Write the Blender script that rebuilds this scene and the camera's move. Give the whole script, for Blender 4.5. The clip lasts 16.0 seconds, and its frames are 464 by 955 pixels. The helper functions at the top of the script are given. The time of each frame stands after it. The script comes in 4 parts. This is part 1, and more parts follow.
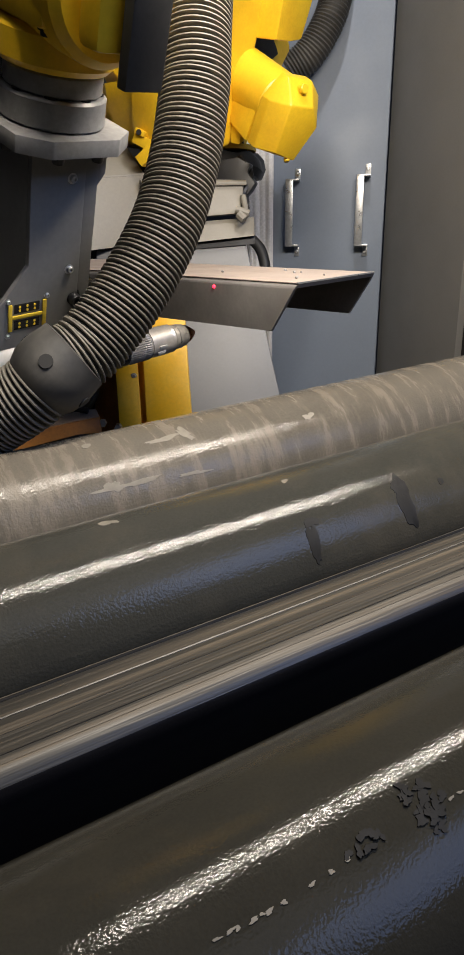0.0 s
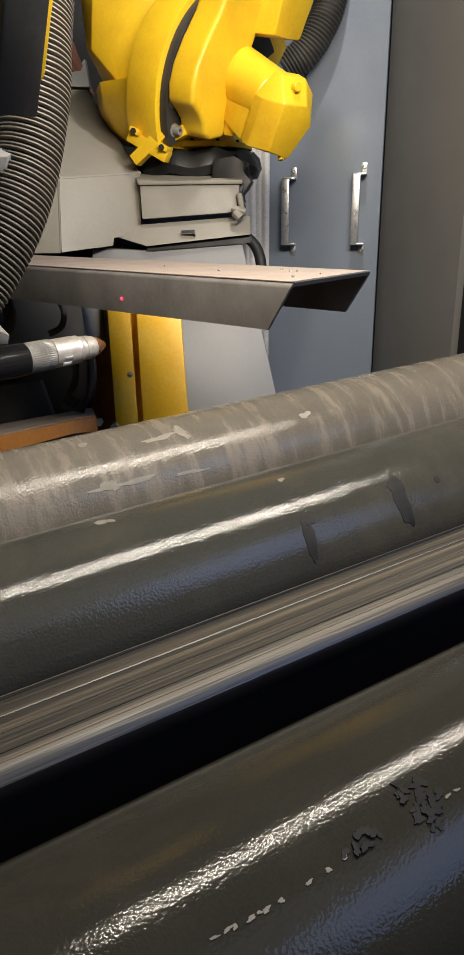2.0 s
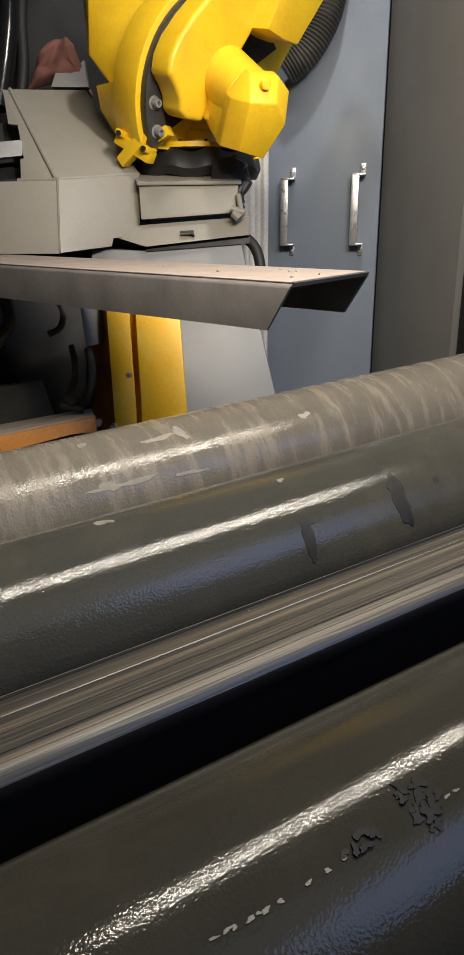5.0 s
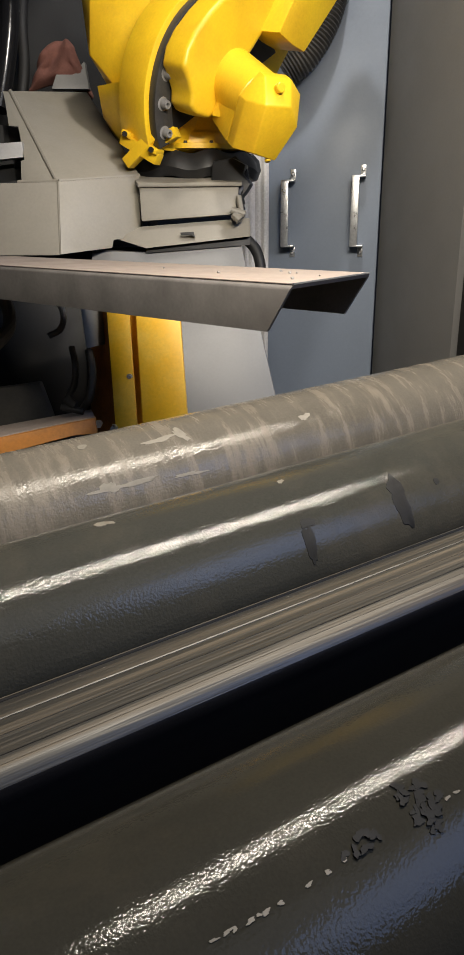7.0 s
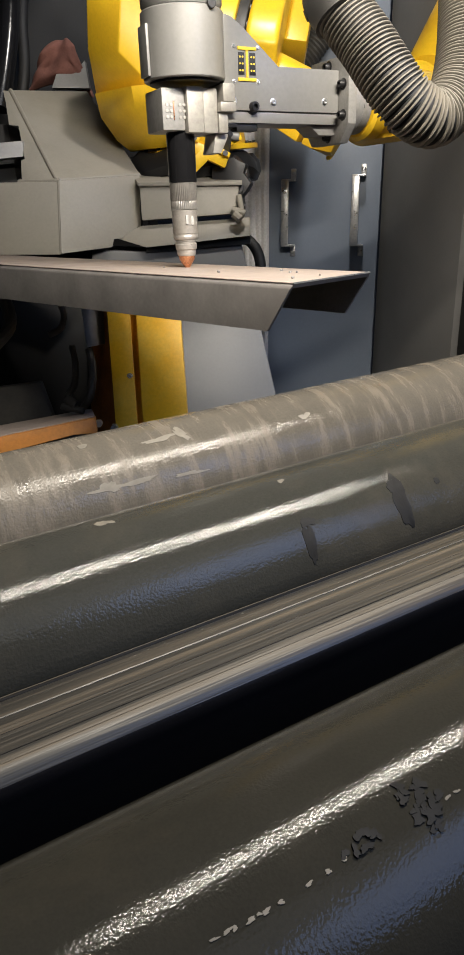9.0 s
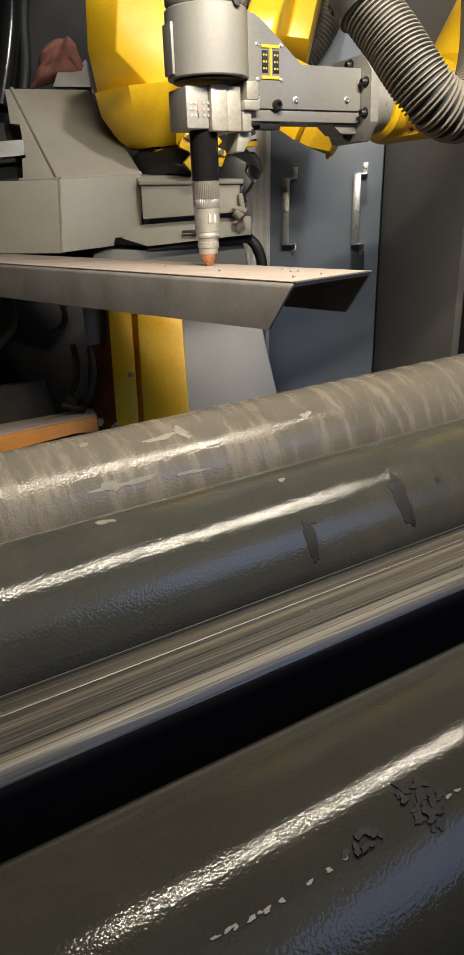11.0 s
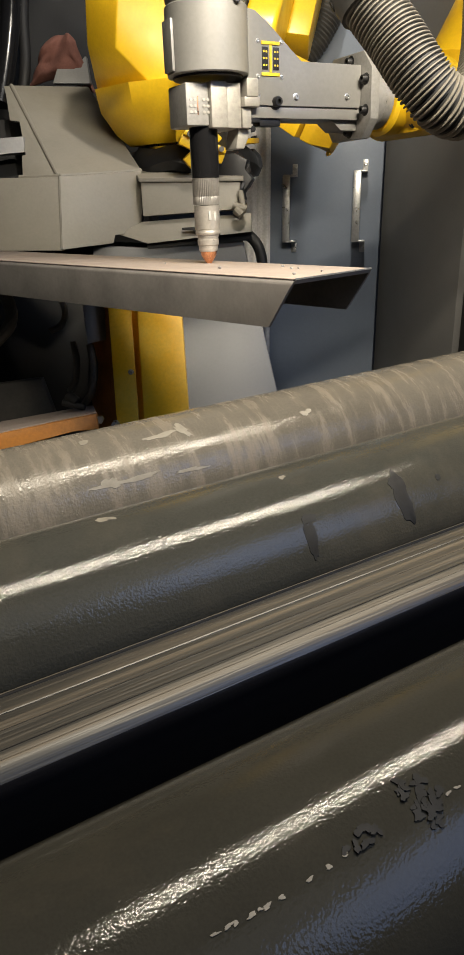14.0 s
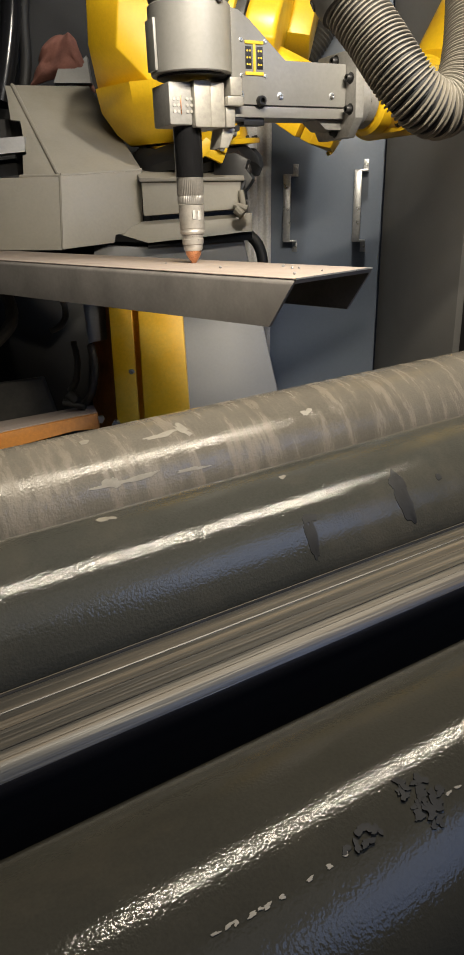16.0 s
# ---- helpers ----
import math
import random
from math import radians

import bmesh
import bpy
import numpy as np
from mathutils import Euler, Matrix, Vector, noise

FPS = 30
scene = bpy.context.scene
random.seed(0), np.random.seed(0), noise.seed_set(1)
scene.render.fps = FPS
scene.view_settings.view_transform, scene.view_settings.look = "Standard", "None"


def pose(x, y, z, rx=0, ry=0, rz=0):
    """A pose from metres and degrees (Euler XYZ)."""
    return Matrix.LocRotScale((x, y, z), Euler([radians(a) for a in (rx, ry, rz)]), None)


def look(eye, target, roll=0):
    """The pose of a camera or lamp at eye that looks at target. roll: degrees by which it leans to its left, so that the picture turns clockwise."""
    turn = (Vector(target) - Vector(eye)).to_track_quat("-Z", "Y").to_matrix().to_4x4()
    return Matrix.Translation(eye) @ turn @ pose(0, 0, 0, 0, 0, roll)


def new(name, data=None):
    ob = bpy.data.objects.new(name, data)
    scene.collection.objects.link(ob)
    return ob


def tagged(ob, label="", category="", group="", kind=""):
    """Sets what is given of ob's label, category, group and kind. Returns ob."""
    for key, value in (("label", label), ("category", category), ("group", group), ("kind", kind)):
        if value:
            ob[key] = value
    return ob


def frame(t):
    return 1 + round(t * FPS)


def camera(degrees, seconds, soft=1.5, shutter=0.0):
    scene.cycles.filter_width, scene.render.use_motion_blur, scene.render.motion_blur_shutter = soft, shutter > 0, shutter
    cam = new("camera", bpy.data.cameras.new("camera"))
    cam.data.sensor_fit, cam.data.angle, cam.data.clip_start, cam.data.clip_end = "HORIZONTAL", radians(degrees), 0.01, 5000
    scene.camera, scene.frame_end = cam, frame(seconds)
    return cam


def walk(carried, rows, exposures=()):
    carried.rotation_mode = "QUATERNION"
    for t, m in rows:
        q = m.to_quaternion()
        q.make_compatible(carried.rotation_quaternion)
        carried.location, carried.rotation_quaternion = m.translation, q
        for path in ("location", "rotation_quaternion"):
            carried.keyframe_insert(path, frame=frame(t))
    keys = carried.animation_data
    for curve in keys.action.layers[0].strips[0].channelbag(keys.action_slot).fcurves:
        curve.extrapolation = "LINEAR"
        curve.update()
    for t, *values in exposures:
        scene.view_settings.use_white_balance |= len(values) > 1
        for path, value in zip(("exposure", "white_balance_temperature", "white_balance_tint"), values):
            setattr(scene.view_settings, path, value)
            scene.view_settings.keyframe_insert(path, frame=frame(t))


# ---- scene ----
# the camera: held by hand, almost still
EYE = Vector((0.0, 0.0, 1.30))


def view(left, rise):
    """The camera's pose, turned by small angles from its rest."""
    return Matrix.Translation(EYE) @ pose(0, 0, 0, 0, 0, left) @ pose(0, 0, 0, 90 - 19.92) @ pose(0, 0, 0, 0, 0, -0.7) @ pose(0, 0, 0, rise)


cam = camera(36.07, 16.0, soft=1.7, shutter=0.5)
PATH = [
    (0, view(0.343, -0.049)), (0.5, view(0.245, -0.098)), (1, view(0.220, -0.147)), (1.5, view(0.147, -0.147)),
    (2, view(0.049, -0.147)), (2.5, view(0.098, -0.147)), (3, view(0.098, -0.220)), (3.5, view(0.024, -0.269)),
    (4, view(-0.049, -0.220)), (5.2, view(-0.02, -0.09)), (6.5, view(0.000, 0.000)), (7, view(0.000, 0.000)),
    (7.5, view(-0.049, -0.049)), (8, view(0.000, -0.073)), (8.5, view(0.049, -0.049)), (9, view(0.024, -0.049)),
    (10.2, view(0.07, -0.11)), (11.5, view(0.122, -0.171)), (12, view(0.098, -0.220)), (12.5, view(0.122, -0.245)),
    (13, view(0.073, -0.245)), (13.5, view(0.049, -0.318)), (14, view(0.122, -0.343)), (14.5, view(0.196, -0.392)),
    (15, view(0.220, -0.392)), (15.5, view(0.171, -0.367)), (16, view(0.171, -0.367)),
]
walk(cam, PATH, exposures=[(0, 0.06, 6550, 12), (2.5, 0.06, 6620, 10), (8.2, 0.12, 6550, 10), (9.2, 0.14, 6450, 10), (11.3, 0.14, 6950, 8), (14.2, 0.14, 6950, 8), (14.3, 0.25, 5750, 14), (15.8, 0.25, 5750, 14), (15.9, 0.14, 6900, 8), (16, 0.14, 6900, 8)])

# ---- light: unseen workshop lamps, daylight, and an added soft fill ----
world = bpy.data.worlds.new("hall")
scene.world = world
world.use_nodes = True
world.node_tree.nodes["Background"].inputs[0].default_value = (0.5, 0.55, 0.65, 1)
world.node_tree.nodes["Background"].inputs[1].default_value = 0.006


def lamp(name, eye, target, power, w, h, colour):
    data = bpy.data.lights.new(name, "AREA")
    data.shape, data.size, data.size_y, data.energy, data.color = "RECTANGLE", w, h, power, colour
    ob = new(name, data)
    ob.matrix_world = look(eye, target)
    return ob


lamp("hall_lamp", (0.273, 0.687, 2.00), (0.273, 0.687, 1.0), 35, 0.90, 0.036, (1.0, 0.91, 0.77)).rotation_euler = (radians(34), 0, radians(31))
# broad fill added out of view to brighten the faces towards the eye
lamp("roof_light", (1.3, -1.2, 4.7), (0.2, 1.4, 1.0), 52, 4.6, 3.2, (0.92, 0.95, 1.0))
lamp("window_light", (2.75, -0.80, 3.2), (0.1, 0.5, 1.0), 44, 1.7, 1.4, (0.32, 0.50, 1.0))
spot = bpy.data.lights.new("cell_lamp", "SPOT")
spot.energy, spot.spot_size, spot.spot_blend, spot.shadow_soft_size, spot.color = 100, radians(52), 0.22, 0.06, (1.0, 0.94, 0.86)
new("cell_lamp", spot).matrix_world = look((0.20, 1.50, 3.3), (0.03, 2.47, 1.87))


# ---- materials ----
def material(name, colour, rough=0.5, metal=0.0, spot=None, amount=0.35, scale=9.0, grain=0.12, bump=0.1, fine=140.0, stretch=(1, 1, 1), coat=0.0, vary=(0.1, 0.12), high=0.0006):
    """A surface with large stains towards the colour spot, fine grain, and relief; scales in 1/m on the object's own metres."""
    m = bpy.data.materials.new(name)
    m.use_nodes = True
    nt = m.node_tree
    n, l = nt.nodes, nt.links
    bs = n["Principled BSDF"]
    co = n.new("ShaderNodeTexCoord")
    mp = n.new("ShaderNodeMapping")
    mp.inputs["Scale"].default_value = stretch
    l.new(co.outputs["Object"], mp.inputs["Vector"])

    def tex(sc, detail, rg=0.6):
        t = n.new("ShaderNodeTexNoise")
        t.inputs["Scale"].default_value, t.inputs["Detail"].default_value, t.inputs["Roughness"].default_value = sc, detail, rg
        l.new(mp.outputs["Vector"], t.inputs["Vector"])
        return t

    big, small = tex(scale, 6), tex(fine, 3)
    ramp = n.new("ShaderNodeMapRange")
    ramp.inputs[1].default_value, ramp.inputs[2].default_value, ramp.inputs[4].default_value = 0.42, 0.72, amount
    l.new(big.outputs["Fac"], ramp.inputs[0])
    mix = n.new("ShaderNodeMix")
    mix.data_type = "RGBA"
    mix.inputs["A"].default_value = (*colour, 1)
    mix.inputs["B"].default_value = (*(spot or [c * 0.5 for c in colour]), 1)
    l.new(ramp.outputs[0], mix.inputs["Factor"])
    hsv = n.new("ShaderNodeHueSaturation")
    gr = n.new("ShaderNodeMapRange")
    gr.inputs[1].default_value, gr.inputs[2].default_value = 0.3, 0.7
    gr.inputs[3].default_value, gr.inputs[4].default_value = 1 - grain, 1 + grain
    l.new(small.outputs["Fac"], gr.inputs[0])
    l.new(gr.outputs[0], hsv.inputs["Value"])
    l.new(mix.outputs["Result"], hsv.inputs["Color"])
    l.new(hsv.outputs["Color"], bs.inputs["Base Color"])
    rr = n.new("ShaderNodeMapRange")
    rr.inputs[1].default_value, rr.inputs[2].default_value = 0.3, 0.7
    rr.inputs[3].default_value, rr.inputs[4].default_value = max(rough - vary[0], 0.04), min(rough + vary[1], 1)
    l.new(big.outputs["Fac"], rr.inputs[0])
    l.new(rr.outputs[0], bs.inputs["Roughness"])
    bs.inputs["Metallic"].default_value = metal
    bs.inputs["Coat Weight"].default_value = coat
    if bump:
        bp = n.new("ShaderNodeBump")
        bp.inputs["Strength"].default_value, bp.inputs["Distance"].default_value = bump, high
        l.new(small.outputs["Fac"], bp.inputs["Height"])
        l.new(bp.outputs["Normal"], bs.inputs["Normal"])
    return m


def glow(name, colour, strength):
    m = bpy.data.materials.new(name)
    m.use_nodes = True
    bs = m.node_tree.nodes["Principled BSDF"]
    bs.inputs["Base Color"].default_value = (*colour, 1)
    bs.inputs["Emission Color"].default_value = (*colour, 1)
    bs.inputs["Emission Strength"].default_value = strength
    return m


M_CONCRETE = material("concrete", (0.07, 0.066, 0.06), 0.8, amount=0.6, scale=3, bump=0.3)
M_WALL = material("painted wall", (0.05, 0.052, 0.055), 0.7, amount=0.4, scale=1.5, bump=0.1)
M_CABINET = material("blue grey steel paint", (0.185, 0.222, 0.285), 0.5, spot=(0.155, 0.185, 0.24), amount=0.5, scale=3, grain=0.03, bump=0.03)
M_PANEL = material("warm grey steel paint", (0.155, 0.152, 0.147), 0.45, amount=0.25, scale=3, grain=0.03, bump=0.03)
M_LOWER = material("grey base paint", (0.17, 0.17, 0.168), 0.5, spot=(0.13, 0.128, 0.12), amount=0.4, scale=4, grain=0.03, bump=0.03)
M_HOOD = material("beige grey steel paint", (0.215, 0.199, 0.165), 0.5, spot=(0.165, 0.148, 0.118), amount=0.4, scale=5, grain=0.04, bump=0.03)
M_YELLOW = material("yellow machine paint", (0.80, 0.51, 0.02), 0.36, spot=(0.55, 0.27, 0.01), amount=0.5, scale=7, grain=0.05, bump=0.05)
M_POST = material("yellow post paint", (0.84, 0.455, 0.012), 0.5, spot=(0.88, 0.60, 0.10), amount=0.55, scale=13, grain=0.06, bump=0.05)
# the beam's own orange; the post's side borrows it as painted shade
M_ORANGE = material("orange beam paint, post shade", (0.42, 0.16, 0.02), 0.5, spot=(0.12, 0.06, 0.02), amount=0.6, scale=14)
M_BLACK = material("black plastic", (0.012, 0.012, 0.013), 0.45, amount=0.3, scale=20, bump=0.05)
# one near-black steel for dark parts, gaps and unlit corners
M_DARK = material("near-black steel", (0.009, 0.0088, 0.0085), 0.65, spot=(0.022, 0.02, 0.019), amount=0.4, scale=8)
M_RUBBER = material("dusty black rubber", (0.035, 0.034, 0.032), 0.55, spot=(0.10, 0.093, 0.08), amount=0.6, scale=12, bump=0.1)
M_HOSE = material("dusty grey hose", (0.105, 0.096, 0.080), 0.62, spot=(0.16, 0.142, 0.112), amount=0.7, scale=9, bump=0.15)
M_CORE = material("dark hose core", (0.01, 0.01, 0.01), 0.7, bump=0)
M_TOOL = material("dark grey anodised", (0.19, 0.187, 0.18), 0.38, spot=(0.235, 0.23, 0.215), amount=0.4, scale=9, grain=0.05, bump=0.04)
M_FLANGE = material("grey machined flange", (0.27, 0.265, 0.255), 0.42, 0.2, spot=(0.19, 0.185, 0.175), amount=0.5, scale=20)
M_ALU = material("milled aluminium", (0.38, 0.365, 0.335), 0.42, 0.35, spot=(0.34, 0.32, 0.29), amount=0.5, scale=18)
M_GLOSS = material("gloss black paint", (0.010, 0.010, 0.011), 0.18, amount=0.2, scale=20, bump=0)
M_RING = material("dark cast joint ring", (0.04, 0.039, 0.037), 0.5, 0.2, spot=(0.075, 0.07, 0.06), amount=0.5, scale=20)
M_WORN = material("worn ribbed alloy", (0.20, 0.19, 0.175), 0.4, 0.3, amount=0.4, scale=30)
M_STEEL = material("worn steel", (0.50, 0.47, 0.43), 0.36, 0.55, spot=(0.28, 0.25, 0.21), amount=0.6, scale=30)
M_ZINC = material("zinc plated steel", (0.62, 0.63, 0.64), 0.32, 0.85, amount=0.3, scale=40)
M_COPPER = material("copper", (0.72, 0.33, 0.17), 0.3, 0.9, spot=(0.3, 0.13, 0.07), amount=0.6, scale=60)
M_SHEET = material("hot rolled sheet steel", (0.19, 0.178, 0.17), 0.42, 0.1, spot=(0.095, 0.088, 0.085), amount=0.8, scale=9, grain=0.08)
M_DUST = material("dusty sheet steel", (0.31, 0.262, 0.235), 0.6, 0.0, spot=(0.24, 0.195, 0.17), amount=0.6, scale=12, grain=0.08, bump=0.1)
M_RAG = material("faded red cloth", (0.20, 0.082, 0.062), 0.9, spot=(0.11, 0.05, 0.042), amount=0.7, scale=16, bump=0.3)
M_CLOTH = material("pale grey curtain", (0.72, 0.71, 0.70), 0.9, spot=(0.55, 0.54, 0.54), amount=0.5, scale=5, bump=0.1)
M_LETTER = material("yellow print", (0.75, 0.52, 0.04), 0.5, bump=0)
M_WHITE = material("white print", (0.42, 0.42, 0.40), 0.5, bump=0)


# ---- mesh helpers ----
def finish(name, bm, mat, parent=None, label="", smooth=True):
    bmesh.ops.recalc_face_normals(bm, faces=bm.faces)
    me = bpy.data.meshes.new(name)
    bm.to_mesh(me)
    bm.free()
    me.materials.append(mat)
    if smooth:
        me.shade_smooth()
        me.set_sharp_from_angle(angle=radians(35))
    ob = new(name, me)
    if parent:
        ob.parent = parent
    if label:
        ob["label"] = label
    return ob


def part(name, bm, mat, parent, label=""):
    return finish(name, bm, mat, parent, label)


def thing(name, label, category, at=None, group="", kind=""):
    ob = new(name)
    ob.empty_display_size = 0.05
    if at is not None:
        ob.matrix_world = at
    return tagged(ob, label, category, group, kind)


def bevel(bm, w, seg=2):
    if w:
        es = [e for e in bm.edges if len(e.link_faces) == 2 and e.calc_face_angle(0) > 0.5]
        bmesh.ops.bevel(bm, geom=es, offset=w, segments=seg, profile=0.6, affect="EDGES", clamp_overlap=True)
    return bm


def box(lo, hi, w=0.002, m=None):
    bm = bmesh.new()
    c = [(a + b) / 2 for a, b in zip(lo, hi)]
    s = [abs(b - a) for a, b in zip(lo, hi)]
    bmesh.ops.create_cube(bm, size=1.0, matrix=Matrix.Translation(c) @ Matrix.Diagonal((*s, 1)))
    bevel(bm, w)
    if m:
        bm.transform(m)
    return bm


def slab(points, depth, w=0.003, seg=2):
    """A flat plate: the outline, given in order, pushed out by the vector depth."""
    bm = bmesh.new()
    a = [bm.verts.new(p) for p in points]
    b = [bm.verts.new(Vector(p) + Vector(depth)) for p in points]
    bm.faces.new(a)
    bm.faces.new(b[::-1])
    k = len(a)
    for i in range(k):
        bm.faces.new((a[i], b[i], b[(i + 1) % k], a[(i + 1) % k]))
    bmesh.ops.recalc_face_normals(bm, faces=bm.faces)
    return bevel(bm, w, seg)


def profile_slab(outline, y0, y1, w=0.003, seg=2):
    """An outline in x and z pushed from y0 to y1."""
    return slab([(x, y0, z) for x, z in outline], (0, y1 - y0, 0), w, seg)


def lathe(rings, sides=32, axis=None, cap=True):
    """A turned body: rings of (radius, height) about z, or about the pose axis."""
    bm = bmesh.new()
    rows = []
    for r, z in rings:
        rows.append([bm.verts.new((r * math.cos(2 * math.pi * i / sides), r * math.sin(2 * math.pi * i / sides), z)) for i in range(sides)])
    for a, b in zip(rows, rows[1:]):
        for i in range(sides):
            bm.faces.new((a[i], a[(i + 1) % sides], b[(i + 1) % sides], b[i]))
    if cap:
        bm.faces.new(rows[0][::-1])
        bm.faces.new(rows[-1])
    if axis:
        bm.transform(axis)
    return bm


def along(a, b):
    """The pose with its origin in a and its z axis towards b."""
    a, b = Vector(a), Vector(b)
    return Matrix.Translation(a) @ (b - a).to_track_quat("Z", "Y").to_matrix().to_4x4()


def rod(a, b, r, sides=20, w=0.0):
    k = (Vector(b) - Vector(a)).length
    e = min(w, r * 0.6, k / 3)
    rings = [(r - e, 0), (r, e), (r, k - e), (r - e, k)] if e else [(r, 0), (r, k)]
    return lathe(rings, sides, along(a, b))


def join(*bms):
    out = bmesh.new()
    for b in bms:
        me = bpy.data.meshes.new("piece")
        b.to_mesh(me)
        b.free()
        out.from_mesh(me)
        bpy.data.meshes.remove(me)
    return out


def smooth_line(points, n):
    """n + 1 places spread evenly by length along a smooth line through the points."""
    p = [Vector(q) for q in points]
    p = [2 * p[0] - p[1]] + p + [2 * p[-1] - p[-2]]
    dense = []
    for i in range(1, len(p) - 2):
        for k in range(24):
            t = k / 24
            a, b, c, d = p[i - 1], p[i], p[i + 1], p[i + 2]
            dense.append(0.5 * (2 * b + (c - a) * t + (2 * a - 5 * b + 4 * c - d) * t * t + (3 * b - a - 3 * c + d) * t ** 3))
    dense.append(p[-2])
    run = [0.0]
    for a, b in zip(dense, dense[1:]):
        run.append(run[-1] + (b - a).length)
    out, j = [], 0
    for i in range(n + 1):
        s = run[-1] * i / n
        while j < len(run) - 2 and run[j + 1] < s:
            j += 1
        f = (s - run[j]) / max(run[j + 1] - run[j], 1e-9)
        out.append(dense[j].lerp(dense[j + 1], min(f, 1)))
    return out


def tube(points, r, n=40, sides=14, ribs=0.0):
    """A bent tube through the points."""
    line = smooth_line(points, n)
    bm = bmesh.new()
    rows = []
    for i, c in enumerate(line):
        d = (line[min(i + 1, n)] - line[max(i - 1, 0)]).normalized()
        q = d.to_track_quat("Z", "Y")
        rr = r - (ribs if i % 2 else 0)
        rows.append([bm.verts.new(c + q @ Vector((rr * math.cos(2 * math.pi * k / sides), rr * math.sin(2 * math.pi * k / sides), 0))) for k in range(sides)])
    for a, b in zip(rows, rows[1:]):
        for i in range(sides):
            bm.faces.new((a[i], a[(i + 1) % sides], b[(i + 1) % sides], b[i]))
    bm.faces.new(rows[0][::-1])
    bm.faces.new(rows[-1])
    return bm


def bolt(r=0.006, h=0.006):
    """A socket-head screw along z, its foot at the origin."""
    return lathe([(r * 1.5, -0.002), (r * 1.5, 0.0), (r, 0.0005), (r, h * 0.8), (r * 0.85, h), (r * 0.5, h), (r * 0.5, h * 0.5), (0.0005, h * 0.5)], 12)


# ---- the hall ----
def setting():
    def plain(name, lo, hi, mat, label):
        ob = finish(name, box(lo, hi, 0), mat, None, label, smooth=False)
        return tagged(ob, label, name.split("_")[0], kind="structure")

    plain("floor", (-5, -4, -0.1), (5, 6, 0), M_CONCRETE, "stained dark concrete workshop floor")
    plain("wall_north", (-5, 6, 0), (5, 6.2, 5), M_WALL, "dark grey painted hall wall")
    plain("wall_south", (-5, -4.2, 0), (5, -4, 5), M_WALL, "dark grey painted hall wall")
    plain("wall_west", (-5.2, -4, 0), (-5, 6, 5), M_WALL, "dark grey painted hall wall")
    plain("wall_east", (5, -4, 0), (5.2, 6, 5), M_WALL, "dark grey painted hall wall")
    plain("ceiling", (-5, -4, 5), (5, 6, 5.1), M_WALL, "dark grey hall ceiling")


setting()

# ---- the rack of steel in front ----
ALONG = Vector((0.8574, 0.5124, 0.0481))
AWAY = Vector((-0.5130, 0.8584, 0.0))
OVER = Vector((-0.0413, -0.0247, 0.9988))

RACK = Matrix.Translation(EYE) @ Matrix(((ALONG.x, AWAY.x, OVER.x), (ALONG.y, AWAY.y, OVER.y), (ALONG.z, AWAY.z, OVER.z))).to_4x4()
PIPE_R = 0.084


def steel_pipe(away, label, mat, name="steel_pipe"):
    ob = thing(name, label, "pipe", RACK @ Matrix.Translation((0.4, away, -0.336)), "pipes on the rack")
    rim, wall = 3.0, 0.008
    m = pose(-1.6, 0, 0, 0, 90, 0)
    part("pipe_wall", lathe([(PIPE_R - wall, 0), (PIPE_R - 0.002, 0), (PIPE_R, 0.002), (PIPE_R, rim - 0.002), (PIPE_R - 0.002, rim), (PIPE_R - wall, rim), (PIPE_R - wall, 0)], 128, m, False), mat, ob)
    return ob


def patch(pipe, name, at, long, wide, mat, proud=0.0004, rough=0.35, seed=1, skew=0.0):
    """A thin ragged flake that follows the pipe's round; at is its place along and its angle round the pipe."""
    rnd = random.Random(seed)
    x0, an0 = at
    n = 30
    p1, p2, p3 = (rnd.uniform(0, 6.28) for _ in range(3))
    bm = bmesh.new()
    rim = []
    for k in range(n):
        a = 2 * math.pi * k / n
        s = 1 + rough * (0.45 * math.sin(2 * a + p1) + 0.30 * math.sin(3 * a + p2) + 0.18 * math.sin(7 * a + p3) + 0.2 * (rnd.random() - 0.5)) * 0.8
        ex = math.copysign(abs(math.cos(a)) ** 0.8, math.cos(a)) * long / 2 * s
        ew = math.copysign(abs(math.sin(a)) ** 0.8, math.sin(a)) * wide / 2 * s
        rim.append((x0 + ex + skew * ew, radians(an0) + ew / PIPE_R))
    rings = []
    for f, h in ((1.0, -0.0002), (0.96, proud), (0.5, proud), (0.1, proud)):
        rr = PIPE_R + h
        row = []
        for x, an in rim:
            xx, aa = x0 + (x - x0) * f, radians(an0) + (an - radians(an0)) * f
            row.append(bm.verts.new((xx, rr * math.cos(aa), rr * math.sin(aa))))
        rings.append(row)
    for p, q in zip(rings, rings[1:]):
        for k in range(n):
            bm.faces.new((p[k], p[(k + 1) % n], q[(k + 1) % n], q[k]))
    bm.faces.new(rings[-1])
    return part(name, bm, mat, pipe)


